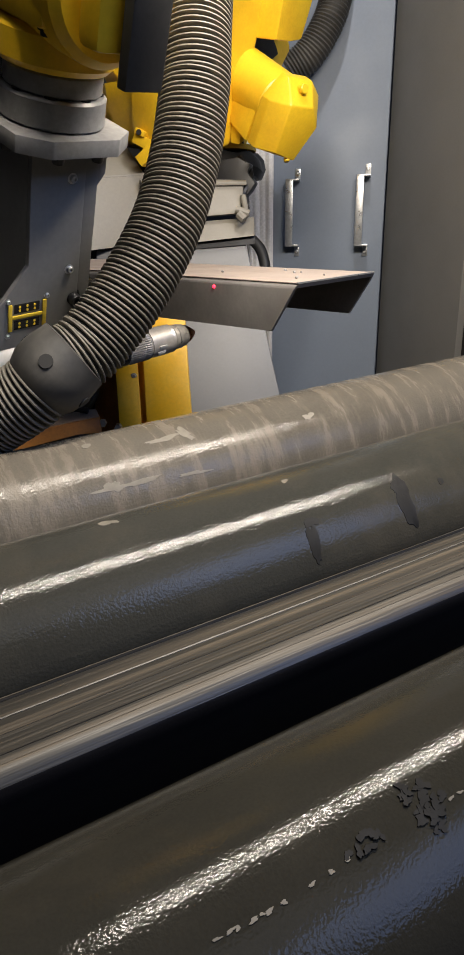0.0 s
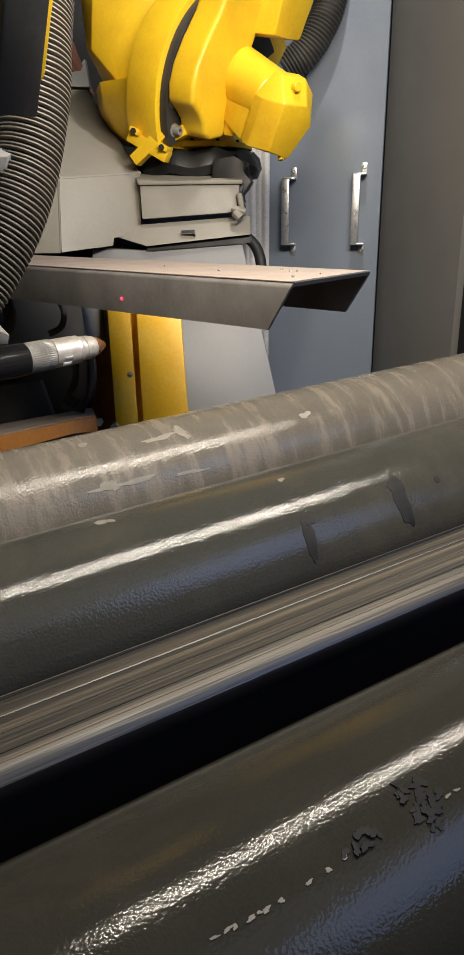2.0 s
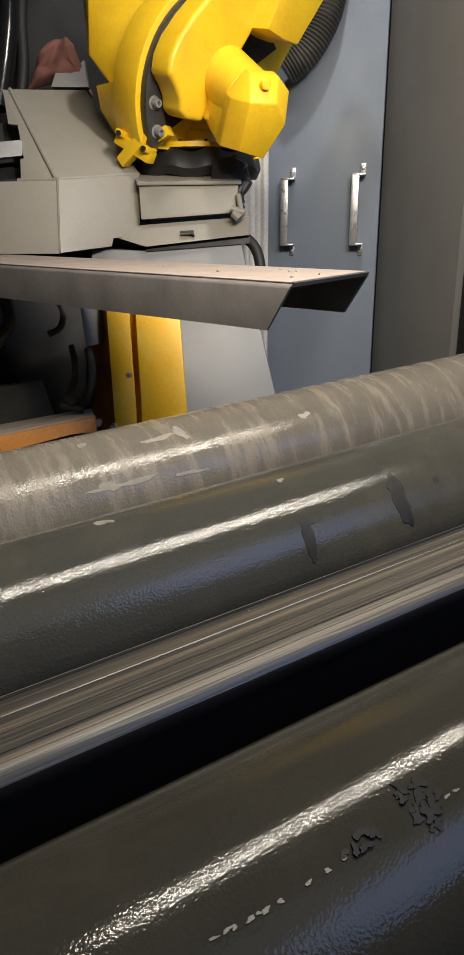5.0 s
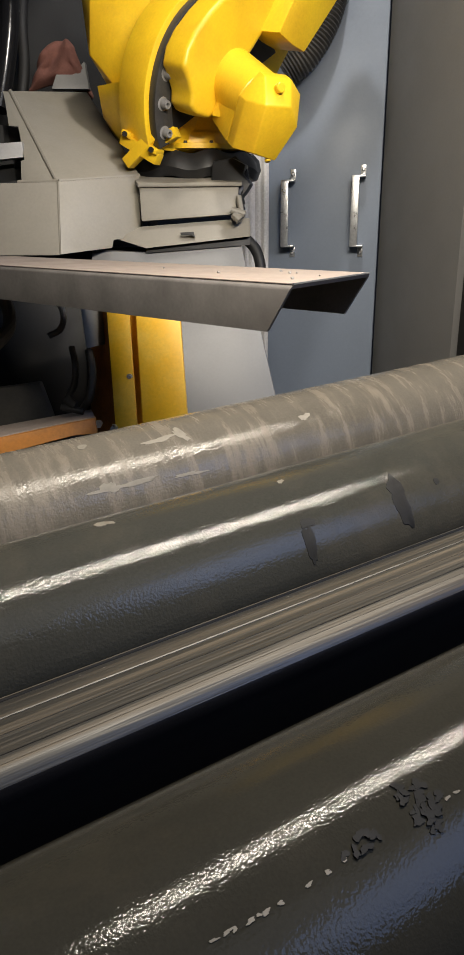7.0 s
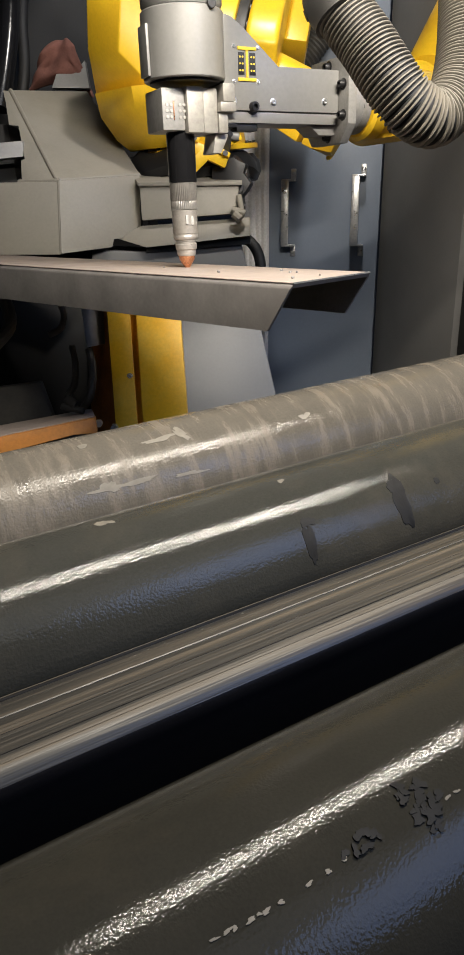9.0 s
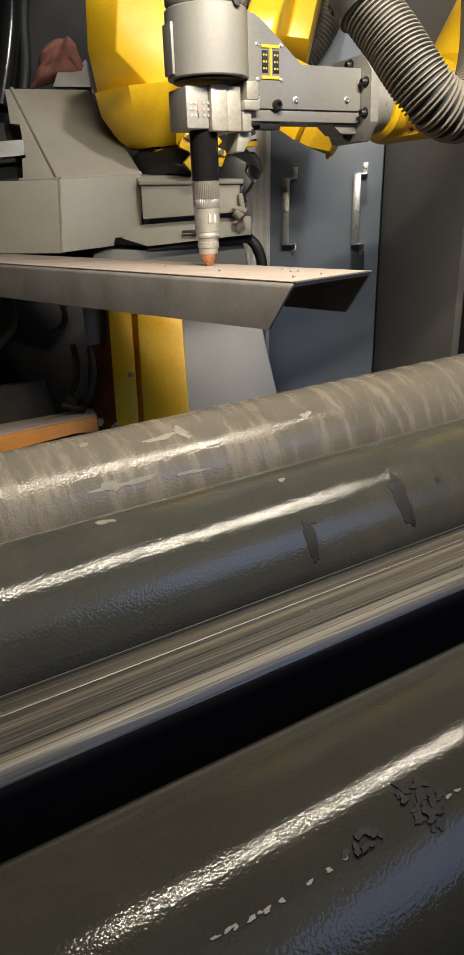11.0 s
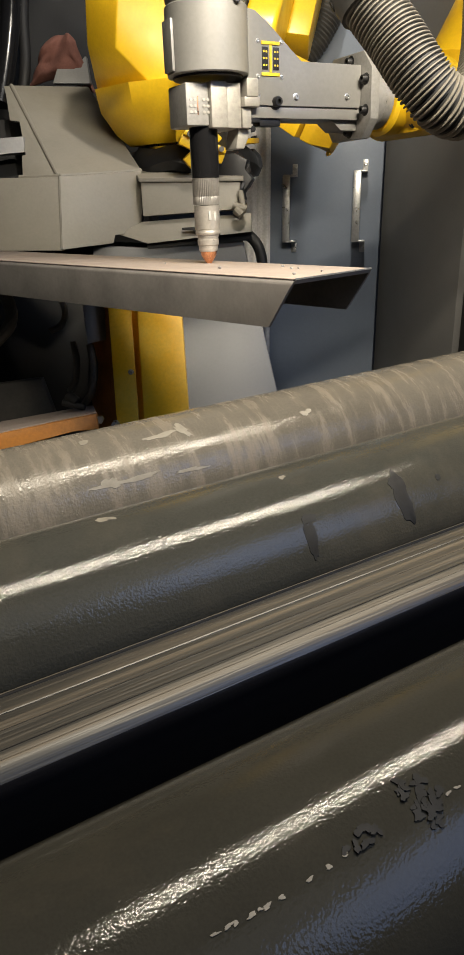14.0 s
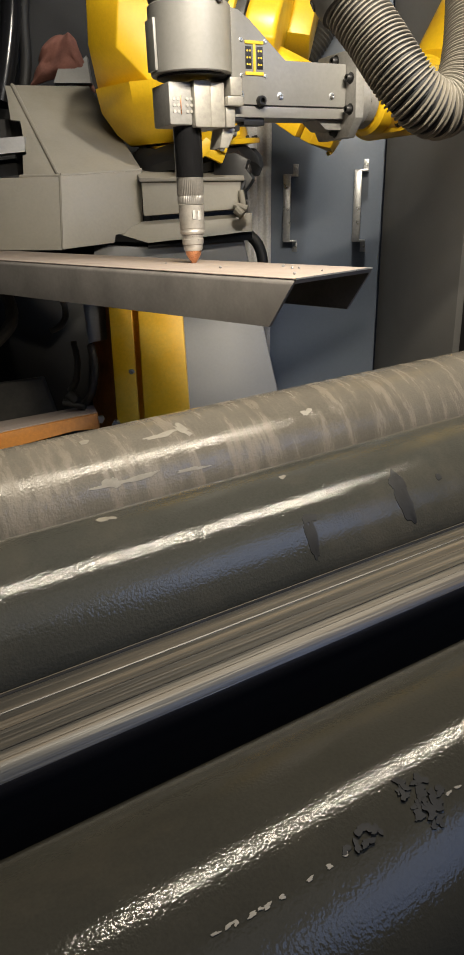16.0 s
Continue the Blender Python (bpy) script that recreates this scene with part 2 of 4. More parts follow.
def banded(name, colour, pale, rough, metal, amount, around, bump=0.25, fine=420.0, dark=0.5, coat=0.0, stretch=(1, 1, 1), dusty=0.3):
    """Mill scale on a pipe that runs along x: pale dust in bands across it, blotches, fine orange-peel relief."""
    m = material(name, colour, rough, metal, spot=[c * dark for c in colour], amount=0.5, scale=6, grain=0.10, bump=bump, fine=fine, coat=coat, vary=(0.03, 0.06), high=0.0009, stretch=stretch)
    nt = m.node_tree
    n, l = nt.nodes, nt.links
    bs, co = n["Principled BSDF"], n["Texture Coordinate"]
    src = bs.inputs["Base Color"].links[0].from_socket
    mp = n.new("ShaderNodeMapping")
    mp.inputs["Scale"].default_value = around
    l.new(co.outputs["Object"], mp.inputs["Vector"])
    tx = n.new("ShaderNodeTexNoise")
    tx.inputs["Scale"].default_value, tx.inputs["Detail"].default_value, tx.inputs["Roughness"].default_value = 1.0, 7, 0.68
    l.new(mp.outputs["Vector"], tx.inputs["Vector"])
    rg = n.new("ShaderNodeMapRange")
    rg.inputs[1].default_value, rg.inputs[2].default_value, rg.inputs[4].default_value = 0.47, 0.70, amount
    l.new(tx.outputs["Fac"], rg.inputs[0])
    mx = n.new("ShaderNodeMix")
    mx.data_type = "RGBA"
    mx.inputs["B"].default_value = (*pale, 1)
    l.new(rg.outputs[0], mx.inputs["Factor"])
    l.new(src, mx.inputs["A"])
    l.new(mx.outputs["Result"], bs.inputs["Base Color"])
    # dust dulls the gloss
    dull = n.new("ShaderNodeMapRange")
    dull.inputs[1].default_value, dull.inputs[2].default_value = 0.46, 0.68
    dull.inputs[3].default_value, dull.inputs[4].default_value = rough, min(rough + dusty, 1)
    l.new(tx.outputs["Fac"], dull.inputs[0])
    l.new(dull.outputs[0], bs.inputs["Roughness"])
    # hammered orange-peel relief
    peen = n.new("ShaderNodeTexNoise")
    peen.inputs["Scale"].default_value, peen.inputs["Detail"].default_value, peen.inputs["Roughness"].default_value = fine, 1.2, 0.5
    l.new(n["Mapping"].outputs["Vector"], peen.inputs["Vector"])
    bp = [q for q in n if q.type == "BUMP"][0]
    l.new(peen.outputs["Fac"], bp.inputs["Height"])
    return m


M_PIPE_FAR = banded("dusty mill scale", (0.085, 0.077, 0.064), (0.21, 0.175, 0.135), 0.10, 0.0, 0.38, (46, 9, 9), bump=0.40, fine=370, dusty=0.40)
M_PIPE_MID = banded("dark mill scale", (0.032, 0.032, 0.028), (0.066, 0.059, 0.045), 0.08, 0.0, 0.5, (6, 4, 4), bump=0.32, fine=440, dusty=0.10)
M_PIPE_NEAR = banded("near dark mill scale", (0.023, 0.022, 0.018), (0.046, 0.039, 0.028), 0.09, 0.0, 0.5, (4, 6, 6), bump=0.16, fine=640, dusty=0.06)
for m, s in ((M_PIPE_NEAR, 0.11), (M_PIPE_MID, 0.15), (M_PIPE_FAR, 0.16)):
    m.node_tree.nodes["Principled BSDF"].inputs["Specular IOR Level"].default_value = s
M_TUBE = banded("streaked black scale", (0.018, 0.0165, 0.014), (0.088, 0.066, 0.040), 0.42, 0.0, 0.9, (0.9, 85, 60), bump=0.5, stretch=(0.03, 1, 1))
# side scale taken to near-black, so the gap's shade is in its colour
M_TUBE_SHADE = banded("black scale darkened as shade", (0.004, 0.004, 0.005), (0.008, 0.0075, 0.007), 0.3, 0.0, 0.6, (0.9, 60, 60), bump=0.1)
M_TUBE_SHADE.node_tree.nodes["Principled BSDF"].inputs["Specular IOR Level"].default_value = 0.08
M_CHALK = material("pale scale flake", (0.14, 0.127, 0.103), 0.6, amount=0.5, scale=40)
M_OIL = material("dark dull drip", (0.010, 0.010, 0.010), 0.75, amount=0.3, scale=40)
M_OIL.node_tree.nodes["Principled BSDF"].inputs["Specular IOR Level"].default_value = 0.25
PIPE_FAR = steel_pipe(0.7741, "dusty brown-grey steel pipe with rusty rings", M_PIPE_FAR)
PIPE_MID = steel_pipe(0.5329, "glossy dark grey steel pipe with dark drips", M_PIPE_MID)
PIPE_NEAR = steel_pipe(0.2061, "dark steel pipe with flaking scale", M_PIPE_NEAR)


def pipe_marks():
    patch(PIPE_MID, "drip", (-0.056, 147.5), 0.010, 0.040, M_OIL, seed=3, rough=0.5, skew=-0.1)
    patch(PIPE_MID, "drip", (-0.051, 134.6), 0.014, 0.010, M_OIL, seed=4, rough=0.5)
    patch(PIPE_MID, "drip", (0.059, 140.1), 0.020, 0.048, M_OIL, seed=5, rough=0.6)
    patch(PIPE_MID, "drip", (0.059, 129.8), 0.020, 0.014, M_OIL, seed=6, rough=0.6)
    patch(PIPE_MID, "drip", (0.111, 134.6), 0.006, 0.008, M_OIL, seed=7)
    patch(PIPE_MID, "scale_flake", (-0.220, 87.7), 0.012, 0.012, M_CHALK, seed=8, rough=0.7, skew=0.6)
    patch(PIPE_MID, "scale_flake", (-0.046, 97.2), 0.007, 0.006, M_CHALK, seed=9, rough=0.7)
    patch(PIPE_FAR, "scale_flake", (-0.160, 103.4), 0.012, 0.009, M_CHALK, seed=10)
    patch(PIPE_FAR, "scale_flake", (-0.042, 114.3), 0.012, 0.026, M_CHALK, seed=11, rough=0.8, skew=0.5)
    patch(PIPE_FAR, "scale_flake", (-0.071, 115.9), 0.040, 0.008, M_CHALK, seed=12, rough=0.8)
    patch(PIPE_FAR, "scale_flake", (-0.130, 148.3), 0.062, 0.007, M_CHALK, seed=13, rough=0.9)
    patch(PIPE_FAR, "scale_flake", (-0.151, 146.7), 0.016, 0.013, M_CHALK, seed=14, rough=0.9)
    patch(PIPE_FAR, "scale_flake", (-0.053, 152.1), 0.040, 0.004, M_CHALK, seed=15, rough=0.9)
    patch(PIPE_FAR, "scale_flake", (0.131, 126.9), 0.014, 0.010, M_CHALK, seed=16, rough=0.9)
    rnd = random.Random(21)
    for at in ((-0.249, 113.3), (-0.244, 113.2), (-0.216, 108.2), (-0.207, 108.6), (-0.214, 110.4), (-0.210, 113.6), (-0.208, 116.1), (-0.208, 119.2), (-0.212, 117.5), (-0.212, 120.6)):
        for _ in range(3):
            spread = (at[0] + rnd.gauss(0, 0.003), at[1] + rnd.gauss(0, 1.6))
            patch(PIPE_NEAR, "lifted_scale", spread, rnd.uniform(0.003, 0.007), rnd.uniform(0.002, 0.005), M_OIL, seed=rnd.randrange(999), rough=0.9, proud=rnd.uniform(0.0004, 0.0012))
    for at in ((-0.321, 115.0), (-0.315, 115.0), (-0.312, 115.4), (-0.305, 115.7), (-0.301, 115.5), (-0.298, 115.8), (-0.291, 115.8), (-0.277, 115.6), (-0.267, 115.5), (-0.258, 115.0), (-0.198, 115.3), (-0.192, 115.2)):
        patch(PIPE_NEAR, "scale_flake", at, rnd.uniform(0.002, 0.0045), rnd.uniform(0.0010, 0.0018), M_CHALK, seed=rnd.randrange(999), rough=0.8)


pipe_marks()


def hollow_section():
    ob = thing("hollow_section", "dark rectangular steel hollow section with streaked top", "steel tube", RACK @ Matrix.Translation((0.4, 0.0, -0.42)), "pipes on the rack")
    a0, a1, top, r = 0.3485, 0.4334, 0.1162, 0.019
    ring = []
    for cx, cz, s in ((a1 - r, top - r, 0), (a0 + r, top - r, 90), (a0 + r, r, 180), (a1 - r, r, 270)):
        for k in range(9):
            an = radians(s + k * 90 / 8)
            ring.append((cx + r * math.cos(an), cz + r * math.sin(an)))
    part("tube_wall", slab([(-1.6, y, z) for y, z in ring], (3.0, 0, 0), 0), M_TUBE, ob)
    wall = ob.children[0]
    wall.data.materials.append(M_TUBE_SHADE)
    # faces not turned up take the scale with shade in its colour
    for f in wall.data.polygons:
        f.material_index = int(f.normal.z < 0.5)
    for y, h in ((a1 - 0.012, 0.0016), (a1 - 0.047, 0.0008), (a0 + 0.020, 0.0011), (a0 + 0.013, 0.0010)):
        zz = top if y > a0 + 0.018 else top - 0.0011
        part("scale_ridge", slab([(-1.6, y, zz - 0.002), (-1.6, y + 0.003, zz - 0.002), (-1.6, y + 0.002, zz + h * 0.5), (-1.6, y + 0.0008, zz + h * 0.5)], (3.0, 0, 0), 0), M_TUBE, ob)
    part("weld_bead", rod((-1.6, a1 - 0.030, top - 0.0006), (1.4, a1 - 0.030, top - 0.0006), 0.0014, 8), M_TUBE, ob)


hollow_section()


def rack():
    ob = thing("storage_rack", "dark steel rack arms under the pipes", "rack", RACK)
    for x in (-0.9, 1.3):
        part("arm", box((x, 0.05, -0.53), (x + 0.1, 1.0, -0.4205)), M_TOOL, ob)
        for y in (0.12, 0.95):
            part("post", box((x + 0.01, y, -1.30 - 0.0482 * x), (x + 0.09, y + 0.08, -0.531)), M_TOOL, ob)


rack()

# ---- the channel being cut ----
CHAN = pose(0.0863, 1.0124, 1.2139, 0, 0, -43.48)


def channel():
    ob = thing("steel_channel", "upturned steel channel with a dusty web and mitred end", "steel channel", CHAN)
    w, hgt, t, skew, cut = 0.2437, 0.068, 0.006, -0.031, -0.046
    r = 0.008
    # outline across: front flange, web, back flange
    ring = [(0, -hgt), (0, -r)]
    ring += [(r - r * math.cos(radians(a)), -r + r * math.sin(radians(a))) for a in (30, 60)] + [(r, 0), (w - r, 0)]
    ring += [(w - r + r * math.sin(radians(a)), -r + r * math.cos(radians(a))) for a in (30, 60)] + [(w, -r), (w, -hgt), (w - t, -hgt), (w - t, -t), (t, -t), (t, -hgt)]
    bm = bmesh.new()

    def row(x0, bevelled):
        return [bm.verts.new((x0 + (skew * y / w + cut * -z / hgt if bevelled else 0), y, z)) for y, z in ring]

    a, b = row(-2.2, False), row(0, True)
    k = len(ring)
    bm.faces.new(a)
    bm.faces.new(b[::-1])
    for i in range(k):
        bm.faces.new((a[i], b[i], b[(i + 1) % k], a[(i + 1) % k]))
    part("channel_section", bm, M_SHEET, ob)
    # mill dust lies on the web
    lip = 0.0012
    bm = slab([(-2.2, 0.004, 0.0004), (-0.003, 0.004, 0.0004), (skew - 0.003, w - 0.004, 0.0004), (-2.2, w - 0.004, 0.0004)], (0, 0, lip), 0)
    part("dust_layer", bm, M_DUST, ob, "pinkish brown dusty scale on the web")
    bm = slab([(-0.0028, 0.003, 0.0), (0.0004, 0.003, 0.0), (skew + 0.0004, w - 0.003, 0.0), (skew - 0.0028, w - 0.003, 0.0)], (0, 0, 0.0022), 0)
    rnd = random.Random(5)
    for x, y in ((-0.125, 0.150), (-0.118, 0.158), (-0.050, 0.130), (-0.048, 0.060), (-0.165, 0.175), (-0.23, 0.09), (-0.40, 0.12)):
        b = bmesh.new()
        bmesh.ops.create_icosphere(b, subdivisions=1, radius=rnd.uniform(0.0016, 0.0032))
        for v in b.verts:
            v.co *= rnd.uniform(0.7, 1.3)
        b.transform(Matrix.Translation((x, y, 0.003)))
        part("slag_bead", b, M_FLANGE, ob)
    part("cut_edge", bm, M_ZINC, ob, "bright cut edge")


channel()


# ---- the cabinet and the wall behind ----
def cabinet():
    a, c = Vector((0.133, 2.724, 1.420)), Vector((0.527, 2.647, 1.412))
    d = (c - a); d.z = 0
    wid = d.length
    turn = math.degrees(math.atan2(d.y, d.x))
    ob = thing("steel_cabinet", "blue-grey steel cabinet with two zinc bow handles", "cabinet", pose(a.x, a.y, 0, 0, 0, turn))
    part("body", box((0, 0.004, 0), (wid - 0.002, 0.5, 2.6), 0.004), M_CABINET, ob)
    part("door", box((0.002, -0.018, 0.08), (wid - 0.004, 0.001, 2.58), 0.003), M_CABINET, ob)
    for x, z0, z1 in ((0.062, 1.205, 1.425), (0.302, 1.205, 1.435)):
        hd = part("handle", join(box((x, -0.075, z0), (x + 0.026, -0.066, z1), 0.003), box((x + 0.003, -0.075, z1 - 0.006), (x + 0.046, -0.018, z1), 0.001), box((x + 0.003, -0.075, z0), (x + 0.046, -0.018, z0 + 0.006), 0.001)), M_ZINC, ob, "zinc-plated bow handle")
        for z, s in ((z1, 1), (z0, -1)):
            part("lug", join(box((x + 0.028, -0.024, min(z, z + s * 0.035)), (x + 0.046, -0.018, max(z, z + s * 0.035)), 0.002), lathe([(0.007, 0), (0.007, 0.004), (0.004, 0.006)], 10, pose(x + 0.037, -0.024, z + s * 0.02, 90, 0, 0))), M_ZINC, hd)
    e = Vector((0.669, 2.214, 1.391))
    d2 = (e - c) * 1.05; d2.z = 0
    t2 = math.degrees(math.atan2(d2.y, d2.x))
    ob = finish("wall_panel", box((0.003, 0, 0), (d2.length, 0.06, 3.2), 0.003), M_PANEL, None)
    ob.matrix_world = pose(c.x, c.y, 0, 0, 0, t2)
    tagged(ob, "plain warm grey steel enclosure wall panel", "wall", kind="structure")
    # slab added past the panel; its near-black colour gives the gap's shade
    ob = finish("wall_end", box((d2.length + 0.004, 0.02, 0), (d2.length + 0.5, 0.08, 3.2), 0.003), M_DARK, None)
    ob.matrix_world = pose(c.x, c.y, 0, 0, 0, t2)
    tagged(ob, "near-black slab filling the dark gap beside the wall panel", "wall", kind="structure")


cabinet()


def curtain():
    a, b = Vector((0.036, 2.703, 1.420)), Vector((0.140, 2.691, 1.419))
    bm = bmesh.new()
    n, rows = 28, []
    for z in (0.4, 1.0, 1.5, 2.2):
        line = []
        for i in range(n + 1):
            f = i / n
            p = a.lerp(b, f * 1.0)
            line.append(bm.verts.new((p.x - (1.5 - z) * -0.02 * (1 - f), p.y + 0.006 * math.sin(f * 11 + z) + 0.003 * math.sin(f * 27), z)))
        rows.append(line)
    for r0, r1 in zip(rows, rows[1:]):
        for i in range(n):
            bm.faces.new((r0[i], r0[i + 1], r1[i + 1], r1[i]))
    ob = finish("curtain", bm, M_CLOTH)
    sol = ob.modifiers.new("thick", "SOLIDIFY")
    sol.thickness = 0.003
    tagged(ob, "pale grey folded welding curtain beside the cabinet", "curtain")


curtain()


# ---- the cutting machine ----
def machine_cover():
    ob = thing("machine_cover", "beige-grey sheet metal cover with a sloping top", "machine cover")
    part("front_panel", slab([(-0.440, 2.003, 1.397), (-0.246, 2.137, 1.415), (-0.243, 2.080, 1.259), (-0.313, 2.040, 1.251), (-0.316, 2.028, 1.231), (-0.436, 1.938, 1.219)], (-0.010, 0.012, 0), 0.0015), M_HOOD, ob)
    part("side_panel", slab([(-0.444, 2.006, 1.396), (-1.059, 2.109, 1.397), (-1.061, 2.044, 1.218), (-0.440, 1.941, 1.217)], (0.0, 0.012, 0), 0.0015), M_HOOD, ob)
    part("sloping_panel", slab([(-0.656, 2.422, 1.672), (-0.447, 2.555, 1.686), (-0.246, 2.140, 1.419), (-0.445, 2.006, 1.400)], (-0.006, 0.012, -0.006), 0.0015), M_HOOD, ob)
    part("end_panel", slab([(-0.660, 2.427, 1.671), (-0.453, 2.021, 1.400), (-0.546, 2.036, 1.400), (-0.562, 2.109, 1.455), (-0.552, 2.110, 1.458), (-0.594, 2.240, 1.554), (-0.624, 2.253, 1.558), (-0.659, 2.367, 1.638), (-0.678, 2.421, 1.671)], (0.004, 0.012, 0), 0.001), M_HOOD, ob)
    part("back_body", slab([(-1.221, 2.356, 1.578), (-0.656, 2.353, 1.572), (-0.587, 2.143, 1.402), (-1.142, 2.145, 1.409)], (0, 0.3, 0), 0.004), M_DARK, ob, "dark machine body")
    part("inner_rail", slab([(-0.713, 2.112, 1.493), (-0.564, 2.149, 1.507), (-0.558, 2.134, 1.466), (-0.713, 2.097, 1.450)], (0, 0.05, 0), 0.004), M_TOOL, ob)
    for p, q in (((-0.443, 2.012, 1.3985), (-0.247, 2.146, 1.4165)), ((-0.442, 2.011, 1.397), (-0.438, 1.947, 1.219)), ((-0.444, 2.013, 1.397), (-0.556, 2.044, 1.398)), ((-0.657, 2.430, 1.672), (-0.449, 2.018, 1.400))):
        part("folded_edge", rod(p, q, 0.0065, 10), M_HOOD, ob)
    # near-black sheet set behind the cover, where the space goes dark
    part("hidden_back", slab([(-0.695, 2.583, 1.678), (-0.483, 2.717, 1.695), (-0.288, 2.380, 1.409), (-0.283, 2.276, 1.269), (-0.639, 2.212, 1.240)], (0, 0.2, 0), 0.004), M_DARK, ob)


machine_cover()


def robot_pedestal():
    ob = thing("robot_pedestal", "beige-grey robot pedestal with stepped covers", "pedestal")
    part("upper_block", slab([(-0.243, 2.087, 1.394), (0.030, 2.086, 1.391), (0.020, 2.057, 1.312), (-0.237, 2.052, 1.297)], (0, 0.5, 0), 0.006), M_HOOD, ob)
    part("top_plate", slab([(-0.348, 2.494, 1.491), (0.046, 2.490, 1.479), (0.036, 2.076, 1.394), (-0.245, 2.076, 1.394)], (0, 0.0, -0.01), 0.002), M_HOOD, ob)
    part("ledge", slab([(-0.310, 2.057, 1.253), (-0.240, 2.068, 1.284), (0.057, 2.075, 1.303), (0.057, 2.026, 1.256), (-0.224, 2.016, 1.229)], (0, 0.3, 0), 0.003), M_HOOD, ob)
    part("handle_slot", slab([(-0.131, 2.025, 1.268), (-0.095, 2.026, 1.270), (-0.092, 2.021, 1.255), (-0.102, 2.023, 1.261), (-0.130, 2.023, 1.262)], (0, 0.012, 0), 0.001), M_DARK, ob)
    part("seam", slab([(-0.226, 2.032, 1.228), (0.058, 2.042, 1.256), (0.057, 2.034, 1.234), (-0.226, 2.028, 1.216)], (0, 0.2, 0), 0.001), M_DARK, ob)
    part("lower_body", slab([(-0.375, 2.036, 1.223), (-0.216, 2.034, 1.218), (0.034, 2.040, 1.234), (0.058, 2.001, 1.128), (0.133, 1.882, 0.800), (-0.137, 1.759, 0.460), (-0.385, 1.760, 0.463)], (0, 0.35, 0), 0.006), M_LOWER, ob, "grey pedestal base panel")
    part("cable_clamp", join(rod((0.027, 2.063, 1.358), (0.036, 2.044, 1.306), 0.008, 10), rod((0.007, 2.040, 1.323), (0.043, 2.036, 1.312), 0.010, 10), rod((0.014, 2.036, 1.312), (0.030, 2.030, 1.297), 0.012, 10)), M_HOOD, ob)
    part("cable", tube(((0.018, 2.162, 1.456), (0.045, 2.127, 1.418), (0.038, 2.105, 1.386), (0.024, 2.094, 1.355), (0.034, 2.082, 1.323)), 0.012, 24, 10), M_BLACK, ob, "black cable")
    part("pipe_bend", tube(((0.050, 2.214, 1.245), (0.078, 2.203, 1.215), (0.092, 2.184, 1.164), (0.094, 2.148, 1.063)), 0.016, 20, 12), M_DARK, ob)


robot_pedestal()


def support_post():
    ob = thing("support_post", "yellow painted steel support post with folded edges", "post")
    # same yellow paint as the face; the darker orange stands in for shade
    part("side_face", slab([(-0.356, 1.879, 1.143), (-0.292, 1.755, 1.153), (-0.259, 1.562, 0.620), (-0.361, 1.672, 0.573)], (0.003, 0.012, 0), 0.001), M_ORANGE, ob, "yellow post side with shade put in as orange")
    part("flange", slab([(-0.298, 1.752, 1.153), (-0.244, 1.752, 1.153), (-0.210, 1.559, 0.621), (-0.261, 1.559, 0.621)], (0, 0.012, 0), 0.002), M_POST, ob)
    part("groove", slab([(-0.252, 1.781, 1.150), (-0.226, 1.780, 1.150), (-0.194, 1.584, 0.609), (-0.221, 1.585, 0.609)], (0, 0.008, 0), 0.001), M_POST, ob)
    part("face_plate", slab([(-0.227, 1.744, 1.153), (-0.123, 1.744, 1.152), (-0.089, 1.552, 0.622), (-0.198, 1.552, 0.623)], (0, 0.03, 0), 0.002), M_POST, ob)
    b = bolt(0.005, 0.004)
    b.transform(Matrix.Translation((-0.241, 1.678, 0.950)) @ pose(0, 0, 0, 90))
    part("rivet", b, M_STEEL, ob)


support_post()


def frame_beam():
    ob = thing("frame_beam", "dusty orange steel frame beam with bolts", "beam")
    part("front_face", slab([(-0.716, 1.475, 0.820), (-0.360, 1.567, 0.869), (-0.314, 1.590, 0.874), (-0.309, 1.578, 0.840), (-0.360, 1.557, 0.841), (-0.717, 1.458, 0.773)], (0.0, 0.012, 0), 0.002), M_ORANGE, ob)
    part("top_face", slab([(-0.716, 1.476, 0.822), (-0.314, 1.591, 0.877), (-0.349, 1.733, 0.858), (-0.785, 1.629, 0.806)], (0, 0, -0.006), 0.001), M_DUST, ob)
    for p in ((-0.308, 1.605, 0.857), (-0.272, 1.601, 0.847)):
        part("nut", rod(p, Vector(p) + Vector((0.0, -0.014, 0)), 0.009, 6), M_ZINC, ob)
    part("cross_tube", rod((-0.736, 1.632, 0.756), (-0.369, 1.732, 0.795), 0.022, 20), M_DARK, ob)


frame_beam()


